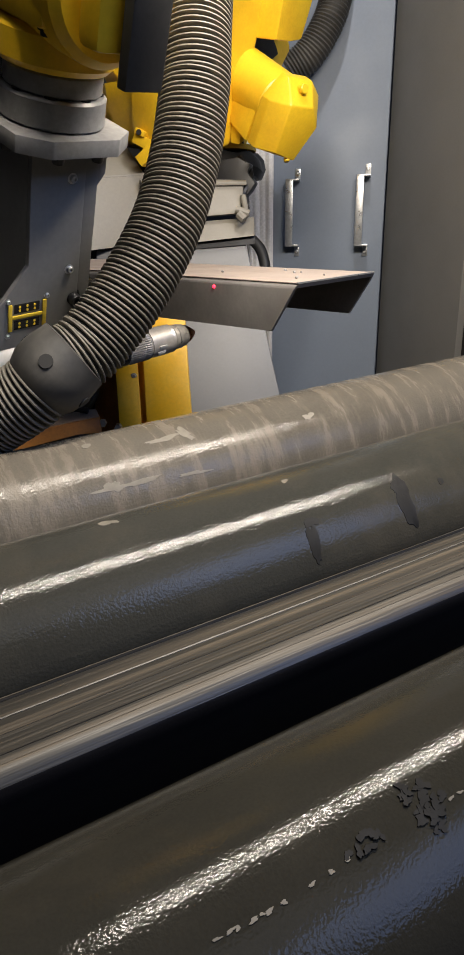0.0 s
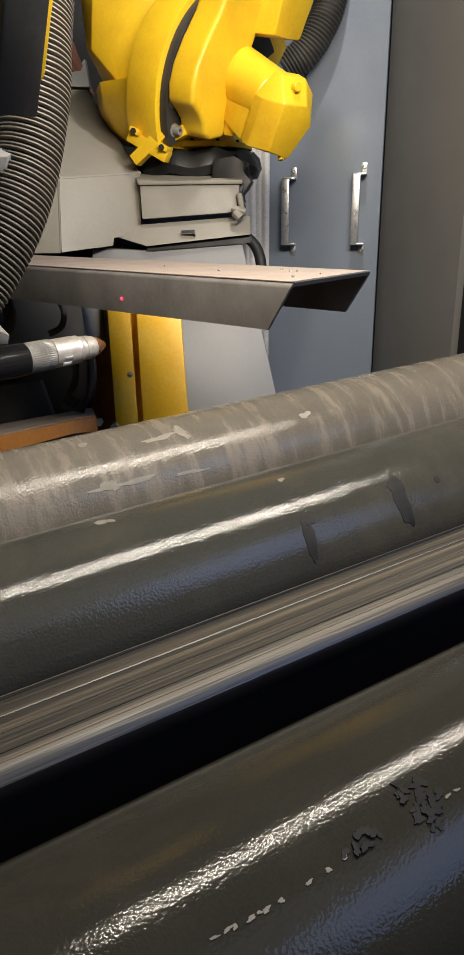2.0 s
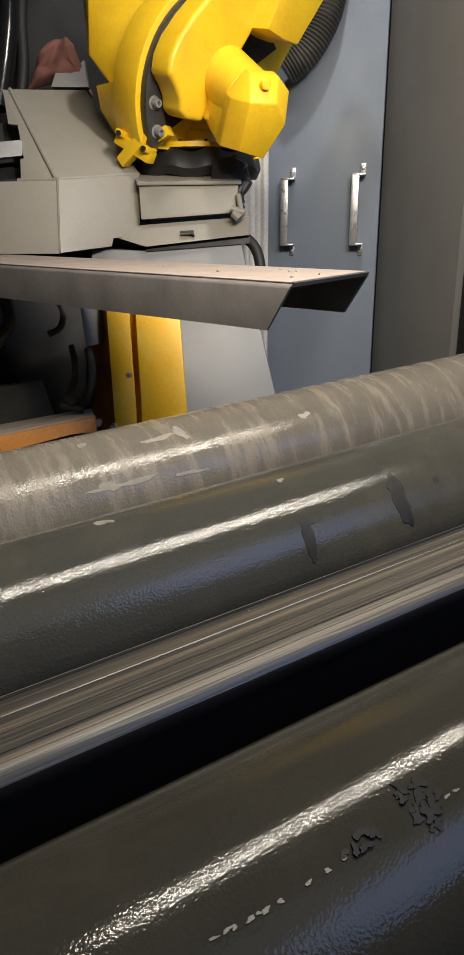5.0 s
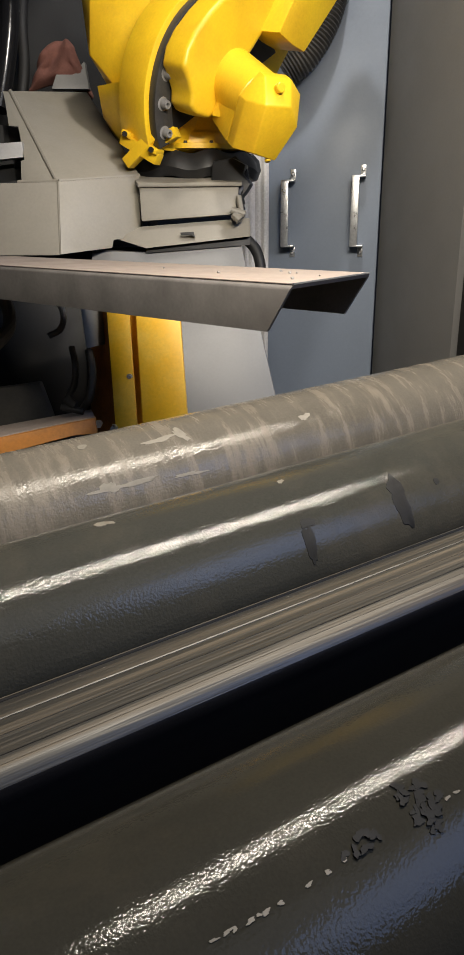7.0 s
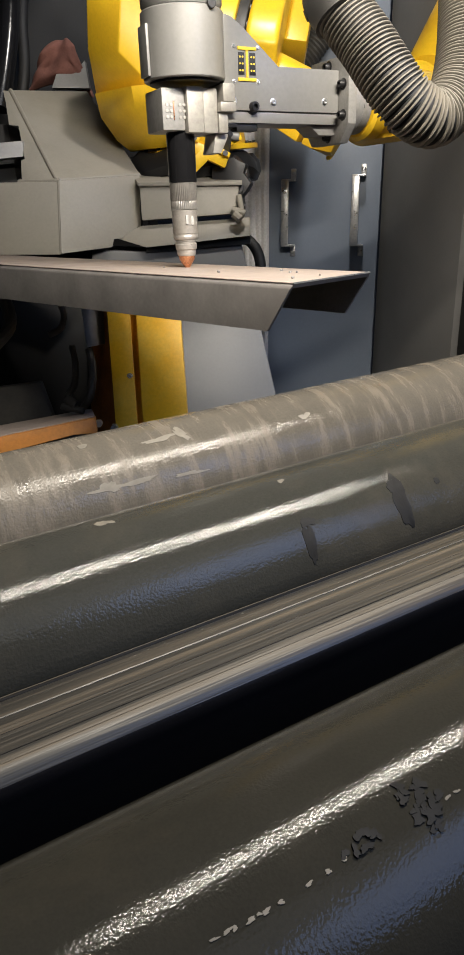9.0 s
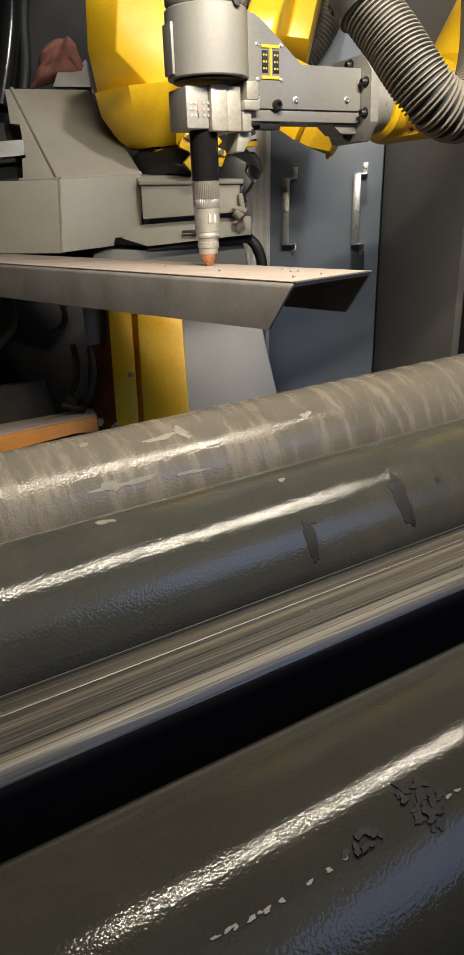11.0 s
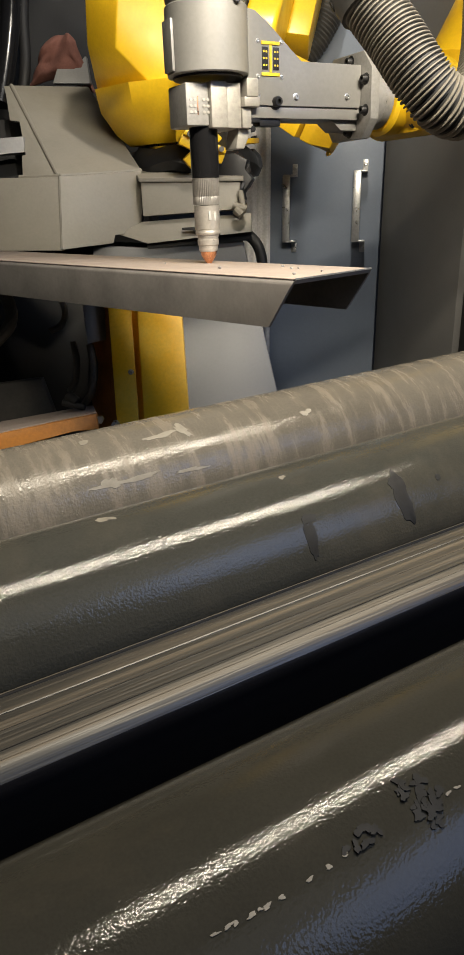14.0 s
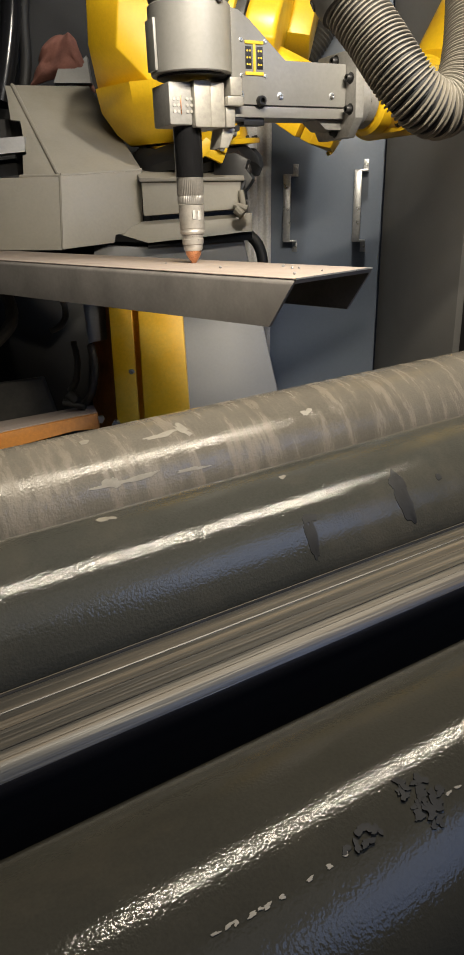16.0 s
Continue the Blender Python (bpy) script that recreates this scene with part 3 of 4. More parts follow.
def drive_unit():
    ob = thing("drive_unit", "near-black machine drive unit under the channel", "machine")
    # housing in the plain near-black steel colour
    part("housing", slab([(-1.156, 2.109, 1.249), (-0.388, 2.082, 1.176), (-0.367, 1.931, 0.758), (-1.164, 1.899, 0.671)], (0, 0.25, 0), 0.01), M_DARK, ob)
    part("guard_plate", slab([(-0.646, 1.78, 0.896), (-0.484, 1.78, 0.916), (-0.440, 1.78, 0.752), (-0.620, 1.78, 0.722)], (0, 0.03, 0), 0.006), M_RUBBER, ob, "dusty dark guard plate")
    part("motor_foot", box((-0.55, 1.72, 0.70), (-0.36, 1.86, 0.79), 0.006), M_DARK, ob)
    part("pipe_end", rod((-0.75, 1.77, 1.04), (-0.578, 1.75, 1.045), 0.036, 28, 0.012), M_HOOD, ob, "pale round pipe end")
    part("cover_plate", slab([(-0.364, 1.766, 1.125), (-0.311, 1.784, 1.116), (-0.307, 1.748, 1.016), (-0.348, 1.725, 1.011)], (0, 0.008, 0), 0.002), M_HOOD, ob, "beige cover plate")
    for pts, r in ((((-0.439, 1.848, 1.117), (-0.421, 1.835, 1.081), (-0.428, 1.822, 1.045), (-0.459, 1.816, 1.028)), 0.008),
                   (((-0.401, 1.806, 1.001), (-0.390, 1.780, 0.959), (-0.396, 1.774, 0.911), (-0.416, 1.784, 0.881)), 0.008),
                   (((-0.350, 1.763, 1.000), (-0.339, 1.735, 0.952), (-0.348, 1.725, 0.894), (-0.375, 1.753, 0.853)), 0.010),
                   (((-0.594, 1.808, 1.152), (-0.547, 1.782, 1.111), (-0.541, 1.762, 1.055), (-0.596, 1.752, 0.997)), 0.016)):
        part("cable_loop", tube(pts, r, 18, 10), M_HOSE, ob, "grey flexible cable loop")
    part("valve", join(rod((-0.394, 1.664, 0.902), (-0.371, 1.657, 0.884), 0.012, 12, 0.002), rod((-0.406, 1.657, 0.884), (-0.351, 1.653, 0.872), 0.008, 12, 0.002)), M_DARK, ob)


drive_unit()


def back_machine():
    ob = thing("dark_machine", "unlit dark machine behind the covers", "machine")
    # the corner's lack of light is put into the near-black colour
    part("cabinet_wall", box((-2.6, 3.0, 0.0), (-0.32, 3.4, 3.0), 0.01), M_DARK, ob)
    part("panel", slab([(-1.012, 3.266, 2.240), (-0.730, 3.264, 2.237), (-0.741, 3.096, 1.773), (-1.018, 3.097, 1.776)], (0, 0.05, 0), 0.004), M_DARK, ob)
    part("bracket", slab([(-0.661, 3.039, 2.056), (-0.554, 3.036, 2.046), (-0.555, 3.031, 2.034), (-0.661, 3.034, 2.041)], (0, 0.02, 0), 0.001), M_HOOD, ob)
    part("conduit", tube(((-0.751, 2.923, 2.175), (-0.745, 2.852, 1.978), (-0.759, 2.795, 1.821), (-0.786, 2.738, 1.663)), 0.0335, 24, 16), M_GLOSS, ob, "black glossy conduit")
    part("conduit", tube(((-0.702, 2.982, 2.192), (-0.717, 2.902, 1.971), (-0.711, 2.844, 1.810), (-0.726, 2.793, 1.670)), 0.0192, 24, 12), M_DARK, ob)
    part("mount", slab([(-0.573, 2.615, 1.706), (-0.562, 2.653, 1.754), (-0.510, 2.676, 1.757), (-0.481, 2.736, 1.807), (-0.458, 2.659, 1.711)], (0, 0.04, 0), 0.003), M_TOOL, ob, "grey mounting bracket")


back_machine()


def rag():
    """A square of cloth thrown down in a heap: long folds run slantwise over it."""
    bm = bmesh.new()
    n = 56
    grid = []
    for i in range(n + 1):
        row = []
        for k in range(n + 1):
            u, v = i / n * 2 - 1, k / n * 2 - 1
            p = Vector((u, v, 0))
            fold = 0.016 * (1 + math.sin(4.6 * u - 2.6 * v + 1.2 * noise.noise(p * 1.2))) * (0.6 + 0.4 * u) + 0.008 * noise.noise(p * 2.2 + Vector((4, 0, 1)))
            edge = max(abs(u), abs(v))
            droop = -0.03 * max(edge - 0.5, 0) ** 2 * 4
            x = 0.085 * u * (1 - 0.30 * v) + 0.012 * noise.noise(p * 1.5)
            z = 0.070 * v * (0.9 + 0.2 * u) + 0.012 * noise.noise(p * 1.4 + Vector((9, 2, 0))) - 0.034 * u * u
            row.append(bm.verts.new((x, -fold - droop, z)))
        grid.append(row)
    for r0, r1 in zip(grid, grid[1:]):
        for k in range(n):
            bm.faces.new((r0[k], r0[k + 1], r1[k + 1], r1[k]))
    ob = finish("rag", bm, M_RAG)
    sol = ob.modifiers.new("thick", "SOLIDIFY")
    sol.thickness = 0.004
    ob.matrix_world = Matrix.Translation((-0.560, 2.691, 1.797))
    tagged(ob, "crumpled faded red cloth lying on the cover", "cloth")


rag()


def dress_hose():
    ob = thing("dress_hose", "dark ribbed hose running up behind the robot", "hose")
    part("hose_wall", tube(((0.187, 2.608, 1.745), (0.248, 2.603, 1.792), (0.295, 2.607, 1.860), (0.324, 2.621, 1.929), (0.349, 2.667, 2.055), (0.367, 2.759, 2.308)), 0.052, 120, 20, 0.004), M_RUBBER, ob)


dress_hose()

# ---- the robot ----
ROBOT = Vector((-0.103, 2.316, 1.468))
J2 = Vector((-0.029, 2.280, 1.614))
J2_TURN = pose(0, 0, 0, 0, 0, 45.8) @ pose(0, 0, 0, 12)
FACE = pose(0, 0, 0, 90)


def arc(r, a0, a1, n=40):
    """Places on a circle about y, from angle a0 to a1."""
    return [(r * math.cos(radians(a0 + (a1 - a0) * k / n)), r * math.sin(radians(a0 + (a1 - a0) * k / n))) for k in range(n + 1)]


def hull(points, w=0.004):
    bm = bmesh.new()
    for p in points:
        bm.verts.new(p)
    res = bmesh.ops.convex_hull(bm, input=bm.verts)
    bmesh.ops.delete(bm, geom=list({g for g in res["geom_interior"] + res["geom_unused"] if isinstance(g, bmesh.types.BMVert)}), context="VERTS")
    bmesh.ops.dissolve_limit(bm, angle_limit=radians(3), verts=bm.verts, edges=bm.edges)
    return bevel(bm, w)


def robot():
    ob = thing("industrial_robot", "yellow industrial robot arm on a black-skirted base", "robot", Matrix.Translation(ROBOT))
    bm = lathe([(0.05, -0.050), (0.150, -0.062), (0.186, -0.058), (0.196, -0.035), (0.190, -0.008), (0.172, 0.010), (0.05, 0.015)], 72)
    for v in bm.verts:
        an = math.atan2(v.co.y, v.co.x)
        if math.hypot(v.co.x, v.co.y) > 0.14:
            v.co *= 1 + 0.025 * math.sin(5 * an + 1) + 0.012 * math.sin(13 * an)
            v.co.z += 0.006 * math.sin(9 * an)
    part("skirt", bm, M_BLACK, ob, "black rubber skirt")
    part("skirt_flap", slab([(0.060, -0.205, -0.020), (0.115, -0.215, -0.012), (0.150, -0.22, -0.030), (0.143, -0.22, -0.052), (0.163, -0.225, -0.078), (0.150, -0.225, -0.098), (0.137, -0.225, -0.112), (0.141, -0.225, -0.131), (0.122, -0.225, -0.124), (0.10, -0.22, -0.095), (0.055, -0.21, -0.07)], (0.01, 0.05, 0), 0.004), M_BLACK, ob, "torn black rubber flap")
    turret = part("turret", lathe([(0.05, 0.016), (0.150, 0.016), (0.150, 0.028), (0.138, 0.034), (0.134, 0.060), (0.128, 0.066), (0.126, 0.12), (0.05, 0.14)], 56), M_YELLOW, ob)
    bowl = lathe([(0.05, 0.036), (0.150, 0.036), (0.185, 0.066), (0.222, 0.125), (0.230, 0.185), (0.05, 0.20)], 9, pose(-0.055, 0.03, 0, 0, 0, 8))
    cut = J2_TURN.to_3x3() @ Vector((0, -1, 0))
    bmesh.ops.bisect_plane(bowl, geom=bowl.verts[:] + bowl.edges[:] + bowl.faces[:], plane_co=J2 - ROBOT - cut * 0.03, plane_no=cut, clear_outer=True)
    part("turret_bowl", bowl, M_YELLOW, turret)
    part("base_flange", lathe([(0.152, 0.017), (0.172, 0.017), (0.172, 0.030), (0.152, 0.031)], 56), M_YELLOW, turret, "yellow bolted base flange")
    for k in range(14):
        an = radians(25.7 * k + 8)
        b = bolt(0.005, 0.006)
        b.transform(pose(0.162 * math.cos(an), 0.162 * math.sin(an), 0.031))
        part("bolt", b, M_BLACK, turret)
    j = J2 - ROBOT
    ax = Matrix.Translation(j) @ J2_TURN

    def placed(bm):
        bm.transform(ax)
        return bm

    # the round side of the shoulder: a yellow cheek, a bolted dark ring, a black plate as the hollow's shade
    neck = [(-0.15, -0.135), (0.08, -0.135), (0.13, -0.02)]
    part("shoulder_cheek", placed(profile_slab(arc(0.296, 35, 206) + neck, -0.034, 0.075, 0.007)), M_YELLOW, turret)
    part("joint_ring", placed(profile_slab(arc(0.281, 60, 207) + arc(0.222, 207, 60), -0.060, -0.0345, 0.002)), M_RING, turret, "dark grey bolted joint ring")
    part("joint_core", placed(profile_slab(arc(0.2215, 42, 204), -0.048, -0.0345, 0.002)), M_BLACK, turret)
    for k in range(9):
        an = radians(200 - 15.5 * k)
        b = bolt(0.0115, 0.020)
        b.transform(ax @ pose(0.254 * math.cos(an), -0.060, 0.254 * math.sin(an)) @ FACE)
        part("ring_bolt", b, M_FLANGE, turret)
    cover = [(-0.165, 0.076, 0.211), (-0.189, 0.076, 0.134), (-0.221, 0.076, 0.044), (-0.215, 0.076, -0.064), (-0.272, 0.25, 0.193), (-0.230, 0.25, 0.088), (-0.266, 0.25, 0.067), (-0.229, 0.35, 0.198), (-0.194, 0.35, 0.069), (-0.111, 0.35, 0.001), (-0.076, 0.35, -0.051), (-0.02, 0.076, 0.30), (0.10, 0.076, 0.24), (-0.17, 0.25, 0.40), (-0.10, 0.36, 0.40), (0.12, 0.36, 0.30), (0.15, 0.36, 0.0), (0.14, 0.076, -0.06)]
    part("shoulder_cover", placed(hull(cover)), M_YELLOW, turret, "faceted yellow shoulder cover")
    for p in ((-0.212, 0.074, 0.060), (-0.196, 0.075, 0.115), (-0.236, 0.20, 0.135)):
        part("cover_screw", rod(ax @ Vector(p), ax @ (Vector(p) + Vector((-0.006, -0.004, 0))), 0.005, 10), M_BLACK, turret)
    # the joint's motor stands out from the cheek
    a0, a1 = Vector((-0.068, -0.06, 0.085)), Vector((-0.122, -0.285, 0.012))
    d = (a1 - a0).normalized()
    mm = along(a1, a1 + d)
    part("motor", placed(join(rod(a0, a1, 0.074, 40, 0.004), hull([mm @ Vector(p) for p in ((-0.07, -0.10, -0.01), (0.05, -0.10, -0.01), (0.05, -0.02, -0.01), (-0.07, -0.02, -0.01), (-0.06, -0.09, -0.12), (0.04, -0.09, -0.12), (0.04, -0.02, -0.12), (-0.06, -0.02, -0.12))], 0.006))), M_YELLOW, turret)
    part("motor_seam", placed(rod(a1, a1 + d * 0.004, 0.071, 40)), M_BLACK, turret)
    cap = [(-0.088, -0.105, 0.005), (0.050, -0.112, 0.005), (0.092, -0.03, 0.005), (0.088, 0.055, 0.005), (0.04, 0.088, 0.005), (-0.05, 0.085, 0.005), (-0.092, 0.02, 0.005)]
    cap = [(x * 0.86, y * 0.92, z) for x, y, z in cap]
    cap += [(x, y, 0.035) for x, y, z in cap] + [(-0.045, -0.085, 0.085), (0.03, -0.10, 0.08), (0.06, -0.01, 0.085), (0.02, 0.035, 0.088), (-0.05, 0.03, 0.085)]
    part("motor_cap", placed(hull([mm @ Vector(p) for p in cap], 0.004)), M_YELLOW, turret, "faceted yellow motor end cap")
    part("cap_plug", placed(rod(mm @ Vector((-0.012, 0.062, 0.055)), mm @ Vector((-0.012, 0.070, 0.070)), 0.012, 14, 0.002)), M_YELLOW, turret)
    part("cap_plug", placed(rod(mm @ Vector((0.012, -0.098, 0.07)), mm @ Vector((0.012, -0.105, 0.078)), 0.008, 12, 0.002)), M_YELLOW, turret)
    # brackets at the base: a round plug and a four-armed stop
    part("plug", rod((-0.172, 2.137, 1.532), (-0.181, 2.091, 1.524), 0.026, 24, 0.002), M_HOOD, turret, "round grey plug").data.transform(Matrix.Translation(-ROBOT))
    c = Vector((-0.233, 2.118, 1.480)) - ROBOT
    m = Matrix.Translation(c) @ pose(0, 0, 0, 0, 0, -25) @ pose(0, 0, 0, 0, 28, 0)
    part("stop_cross", join(box((-0.062, -0.02, -0.014), (0.062, 0.012, 0.016), 0.004, m), box((-0.015, -0.022, -0.055), (0.017, 0.010, 0.058), 0.004, m @ pose(0, 0, 0, 0, 25, 0)), box((-0.06, -0.03, 0.012), (-0.03, 0.01, 0.026), 0.003, m), box((0.03, -0.03, 0.012), (0.06, 0.01, 0.026), 0.003, m), box((-0.012, 0.0, 0.03), (0.016, 0.03, 0.11), 0.004, m @ pose(0, 0, 0, 0, 40, 0))), M_YELLOW, turret, "yellow four-armed hard stop")
    for x in (-0.045, 0.045):
        part("stop_screw", rod(m @ Vector((x, -0.03, 0.018)), m @ Vector((x, -0.036, 0.019)), 0.007, 12), M_BLACK, turret)
    # lower arm, its outline in the joint's own plane
    outline = [(-0.275, 0.069), (-0.252, 0.040), (-0.238, 0.015), (-0.236, -0.015), (-0.215, -0.031), (-0.165, -0.038), (-0.150, -0.020), (-0.137, 0.015), (-0.115, 0.050), (-0.081, 0.064), (-0.063, 0.101), (0.002, 0.190), (0.051, 0.259), (0.20, 0.50), (0.06, 0.56), (-0.05, 0.37), (-0.150, 0.245), (-0.205, 0.195), (-0.246, 0.148), (-0.268, 0.108)]
    arm = part("lower_arm", profile_slab(outline, -0.150, -0.064, 0.022, 4), M_YELLOW, ob)
    part("arm_lip", profile_slab([(-0.165, -0.030), (-0.140, -0.026), (-0.124, 0.020), (-0.075, 0.058), (-0.05, 0.098), (-0.072, 0.098), (-0.096, 0.072), (-0.128, 0.060), (-0.150, 0.020)], -0.185, -0.1495, 0.006), M_YELLOW, arm)
    part("arm_side_cover", profile_slab([(-0.020, 0.180), (0.040, 0.160), (0.092, 0.150), (0.18, 0.266), (0.36, 0.52), (0.18, 0.53), (0.02, 0.262)], -0.215, -0.10, 0.008), M_YELLOW, arm)
    part("side_cover_edge", profile_slab([(0.093, 0.160), (0.105, 0.155), (0.192, 0.264), (0.372, 0.52), (0.361, 0.52), (0.181, 0.266)], -0.19, -0.12, 0.003), M_YELLOW, arm)
    for x, z in ((0.107, 0.170), (0.150, 0.228), (0.193, 0.286)):
        part("cover_screw", rod((x + 0.004, -0.155, z), (x + 0.016, -0.155, z - 0.008), 0.006, 10), M_HOOD, arm)
    # upper arm over the cell
    upper = part("upper_arm", join(box((-0.16, -0.14, -0.12), (1.05, 0.14, 0.14), 0.04), rod((1.0, 0, 0), (1.3, 0, 0), 0.1, 32, 0.02)), M_YELLOW, ob)
    return ob, turret, arm, upper


ROBOT_OB, TURRET, LOWER_ARM, UPPER_ARM = robot()


# ---- the cutting tool ----
def cutting_tool():
    """Origin at the torch's tip; the torch points down its z axis, the arm runs along x, y is away."""
    ob = thing("plasma_tool", "dark grey plasma cutting tool on the robot flange", "cutting tool")
    torch = part("torch_barrel", lathe([(0.02, 0.172), (0.0285, 0.172), (0.029, 0.174), (0.029, 0.28), (0.02, 0.28)], 40), M_GLOSS, ob, "glossy black torch barrel")
    rings = [(0.02, 0.120), (0.0275, 0.120), (0.028, 0.123), (0.028, 0.134), (0.0272, 0.135), (0.0272, 0.137), (0.028, 0.138), (0.028, 0.168), (0.0275, 0.171), (0.02, 0.172)]
    bm = lathe(rings, 90)
    for v in bm.verts:
        if 0.139 > v.co.z > 0.121 or 0.1375 < v.co.z < 0.169:
            a = math.atan2(v.co.y, v.co.x)
            if round(a / (2 * math.pi / 90)) % 2 and math.hypot(v.co.x, v.co.y) > 0.025:
                v.co.x *= 0.96
                v.co.y *= 0.96
    part("knurled_sleeve", bm, M_WORN, torch, "ribbed grey sleeve")
    part("retaining_cap", lathe([(0.015, 0.060), (0.0245, 0.060), (0.0262, 0.063), (0.0262, 0.066), (0.0255, 0.067), (0.0255, 0.071), (0.0265, 0.072), (0.0265, 0.118), (0.02, 0.119)], 48), M_STEEL, torch, "worn steel retaining cap")
    # maker's mark as a plain slanted bar pair
    mark = join(box((-0.010, -0.0275, 0.090), (-0.004, -0.0255, 0.108), 0.0005), box((0.002, -0.0275, 0.088), (0.008, -0.0255, 0.106), 0.0005))
    part("stamped_mark", mark, M_WHITE, torch)
    part("shield_cap", lathe([(0.012, 0.026), (0.0185, 0.026), (0.0205, 0.030), (0.0205, 0.038), (0.0225, 0.040), (0.023, 0.050), (0.0218, 0.051), (0.0218, 0.055), (0.0228, 0.056), (0.0228, 0.060), (0.015, 0.061)], 48), M_STEEL, torch)
    part("copper_tip", lathe([(0.0025, 0.0), (0.005, 0.0008), (0.0125, 0.012), (0.0165, 0.019), (0.0175, 0.026), (0.01, 0.0265)], 40), M_COPPER, torch, "copper nozzle tip")
    # clamp
    clamp = part("clamp_block", join(box((-0.018, -0.045, 0.262), (0.018, 0.05, 0.345), 0.003), box((0.0188, -0.042, 0.262), (0.05, 0.05, 0.343), 0.003)), M_ALU, ob)
    side = part("clamp_side", box((-0.068, -0.035, 0.266), (-0.0185, 0.05, 0.342), 0.005), M_FLANGE, ob)
    for sx in (-0.058, -0.030):
        for k in range(6):
            part("hole_plug", rod((sx + 0.009 * (k % 2), -0.0352, 0.290 + 0.011 * (k // 2)), (sx + 0.009 * (k % 2), -0.0366, 0.290 + 0.011 * (k // 2)), 0.003, 10), M_ALU, side)
    part("print_bar", box((-0.0445, -0.0362, 0.285), (-0.0425, -0.0352, 0.318), 0.0002), M_COPPER, side)
    part("clamp_fin", join(box((0.051, -0.055, 0.300), (0.087, 0.04, 0.318), 0.003), box((0.051, -0.045, 0.262), (0.072, 0.04, 0.299), 0.003), box((0.060, -0.050, 0.319), (0.087, 0.04, 0.352), 0.003)), M_ALU, ob)
    part("clamp_lug", slab([(0.042, -0.03, 0.225), (0.062, -0.03, 0.225), (0.082, -0.03, 0.262), (0.05, -0.03, 0.262)], (0, 0.05, 0), 0.003), M_ALU, ob)
    # housing
    part("housing", lathe([(0.05, 0.357), (0.079, 0.357), (0.081, 0.359), (0.081, 0.474), (0.078, 0.477), (0.05, 0.477)], 64), M_TOOL, ob)
    part("housing_lip", box((-0.086, -0.02, 0.362), (-0.080, 0.02, 0.45), 0.002), M_TOOL, ob)
    part("housing_seam", lathe([(0.05, 0.3525), (0.07, 0.3525), (0.07, 0.3565), (0.05, 0.3565)], 48), M_BLACK, ob)
    part("upper_housing", lathe([(0.05, 0.479), (0.074, 0.479), (0.079, 0.486), (0.080, 0.52), (0.080, 0.64), (0.05, 0.65)], 64), M_TOOL, ob)
    part("seam_screw", rod((0.025, -0.078, 0.478), (0.025, -0.084, 0.478), 0.009, 16, 0.001), M_BLACK, ob)
    # arm
    plate = part("side_plate", profile_slab([(0.084, 0.305), (0.084, 0.474), (0.104, 0.470), (0.128, 0.455), (0.212, 0.388), (0.365, 0.388), (0.365, 0.310), (0.36, 0.305)], -0.040, -0.032, 0.0015), M_TOOL, ob, "dark grey bolted side plate")
    for x, z in ((0.105, 0.322), (0.198, 0.322), (0.328, 0.326)):
        b = bolt(0.005, 0.005)
        b.transform(pose(x, -0.040, z, 90))
        part("plate_screw", b, M_ZINC, plate)
    b = bolt(0.010, 0.016)
    b.transform(pose(0.150, -0.036, 0.312, 90))
    part("pivot_screw", b, M_BLACK, plate)
    for x in (0.108, 0.163):
        for z in (0.357, 0.419):
            b = bolt(0.003, 0.003)
            b.transform(pose(x, -0.040, z, 90))
            part("badge_screw", b, M_ZINC, plate)
    badge = part("badge", join(box((0.116, -0.0425, 0.413), (0.158, -0.0402, 0.419), 0.0004), box((0.116, -0.0425, 0.358), (0.158, -0.0402, 0.364), 0.0004), box((0.1345, -0.0425, 0.3642), (0.1395, -0.0402, 0.4128), 0.0004)), M_LETTER, plate, "yellow beam-shaped badge")
    for x in (0.117, 0.143):
        part("badge_field", box((x, -0.0412, 0.369), (x + 0.014, -0.0402, 0.409), 0.0003), M_BLACK, plate)
        for k in range(6):
            part("badge_dot", rod((x + 0.004 + 0.006 * (k % 2), -0.0413, 0.377 + 0.012 * (k // 2)), (x + 0.004 + 0.006 * (k % 2), -0.0420, 0.377 + 0.012 * (k // 2)), 0.002, 8), M_LETTER, plate)
    part("beam", join(box((0.084, -0.031, 0.290), (0.365, 0.05, 0.388), 0.003), box((0.084, -0.036, 0.282), (0.365, 0.05, 0.3035), 0.002)), M_TOOL, ob)
    part("cable_clip", join(box((0.09, -0.034, 0.274), (0.115, 0.0, 0.2815), 0.001), box((0.116, -0.03, 0.268), (0.165, 0.0, 0.2815), 0.001), rod((0.10, -0.03, 0.262), (0.10, 0.0, 0.262), 0.006, 12)), M_BLACK, ob)
    part("keel", slab([(0.30, -0.025, 0.281), (0.37, -0.025, 0.281), (0.37, -0.025, 0.262), (0.325, -0.025, 0.262)], (0, 0.06, 0), 0.002), M_TOOL, ob)
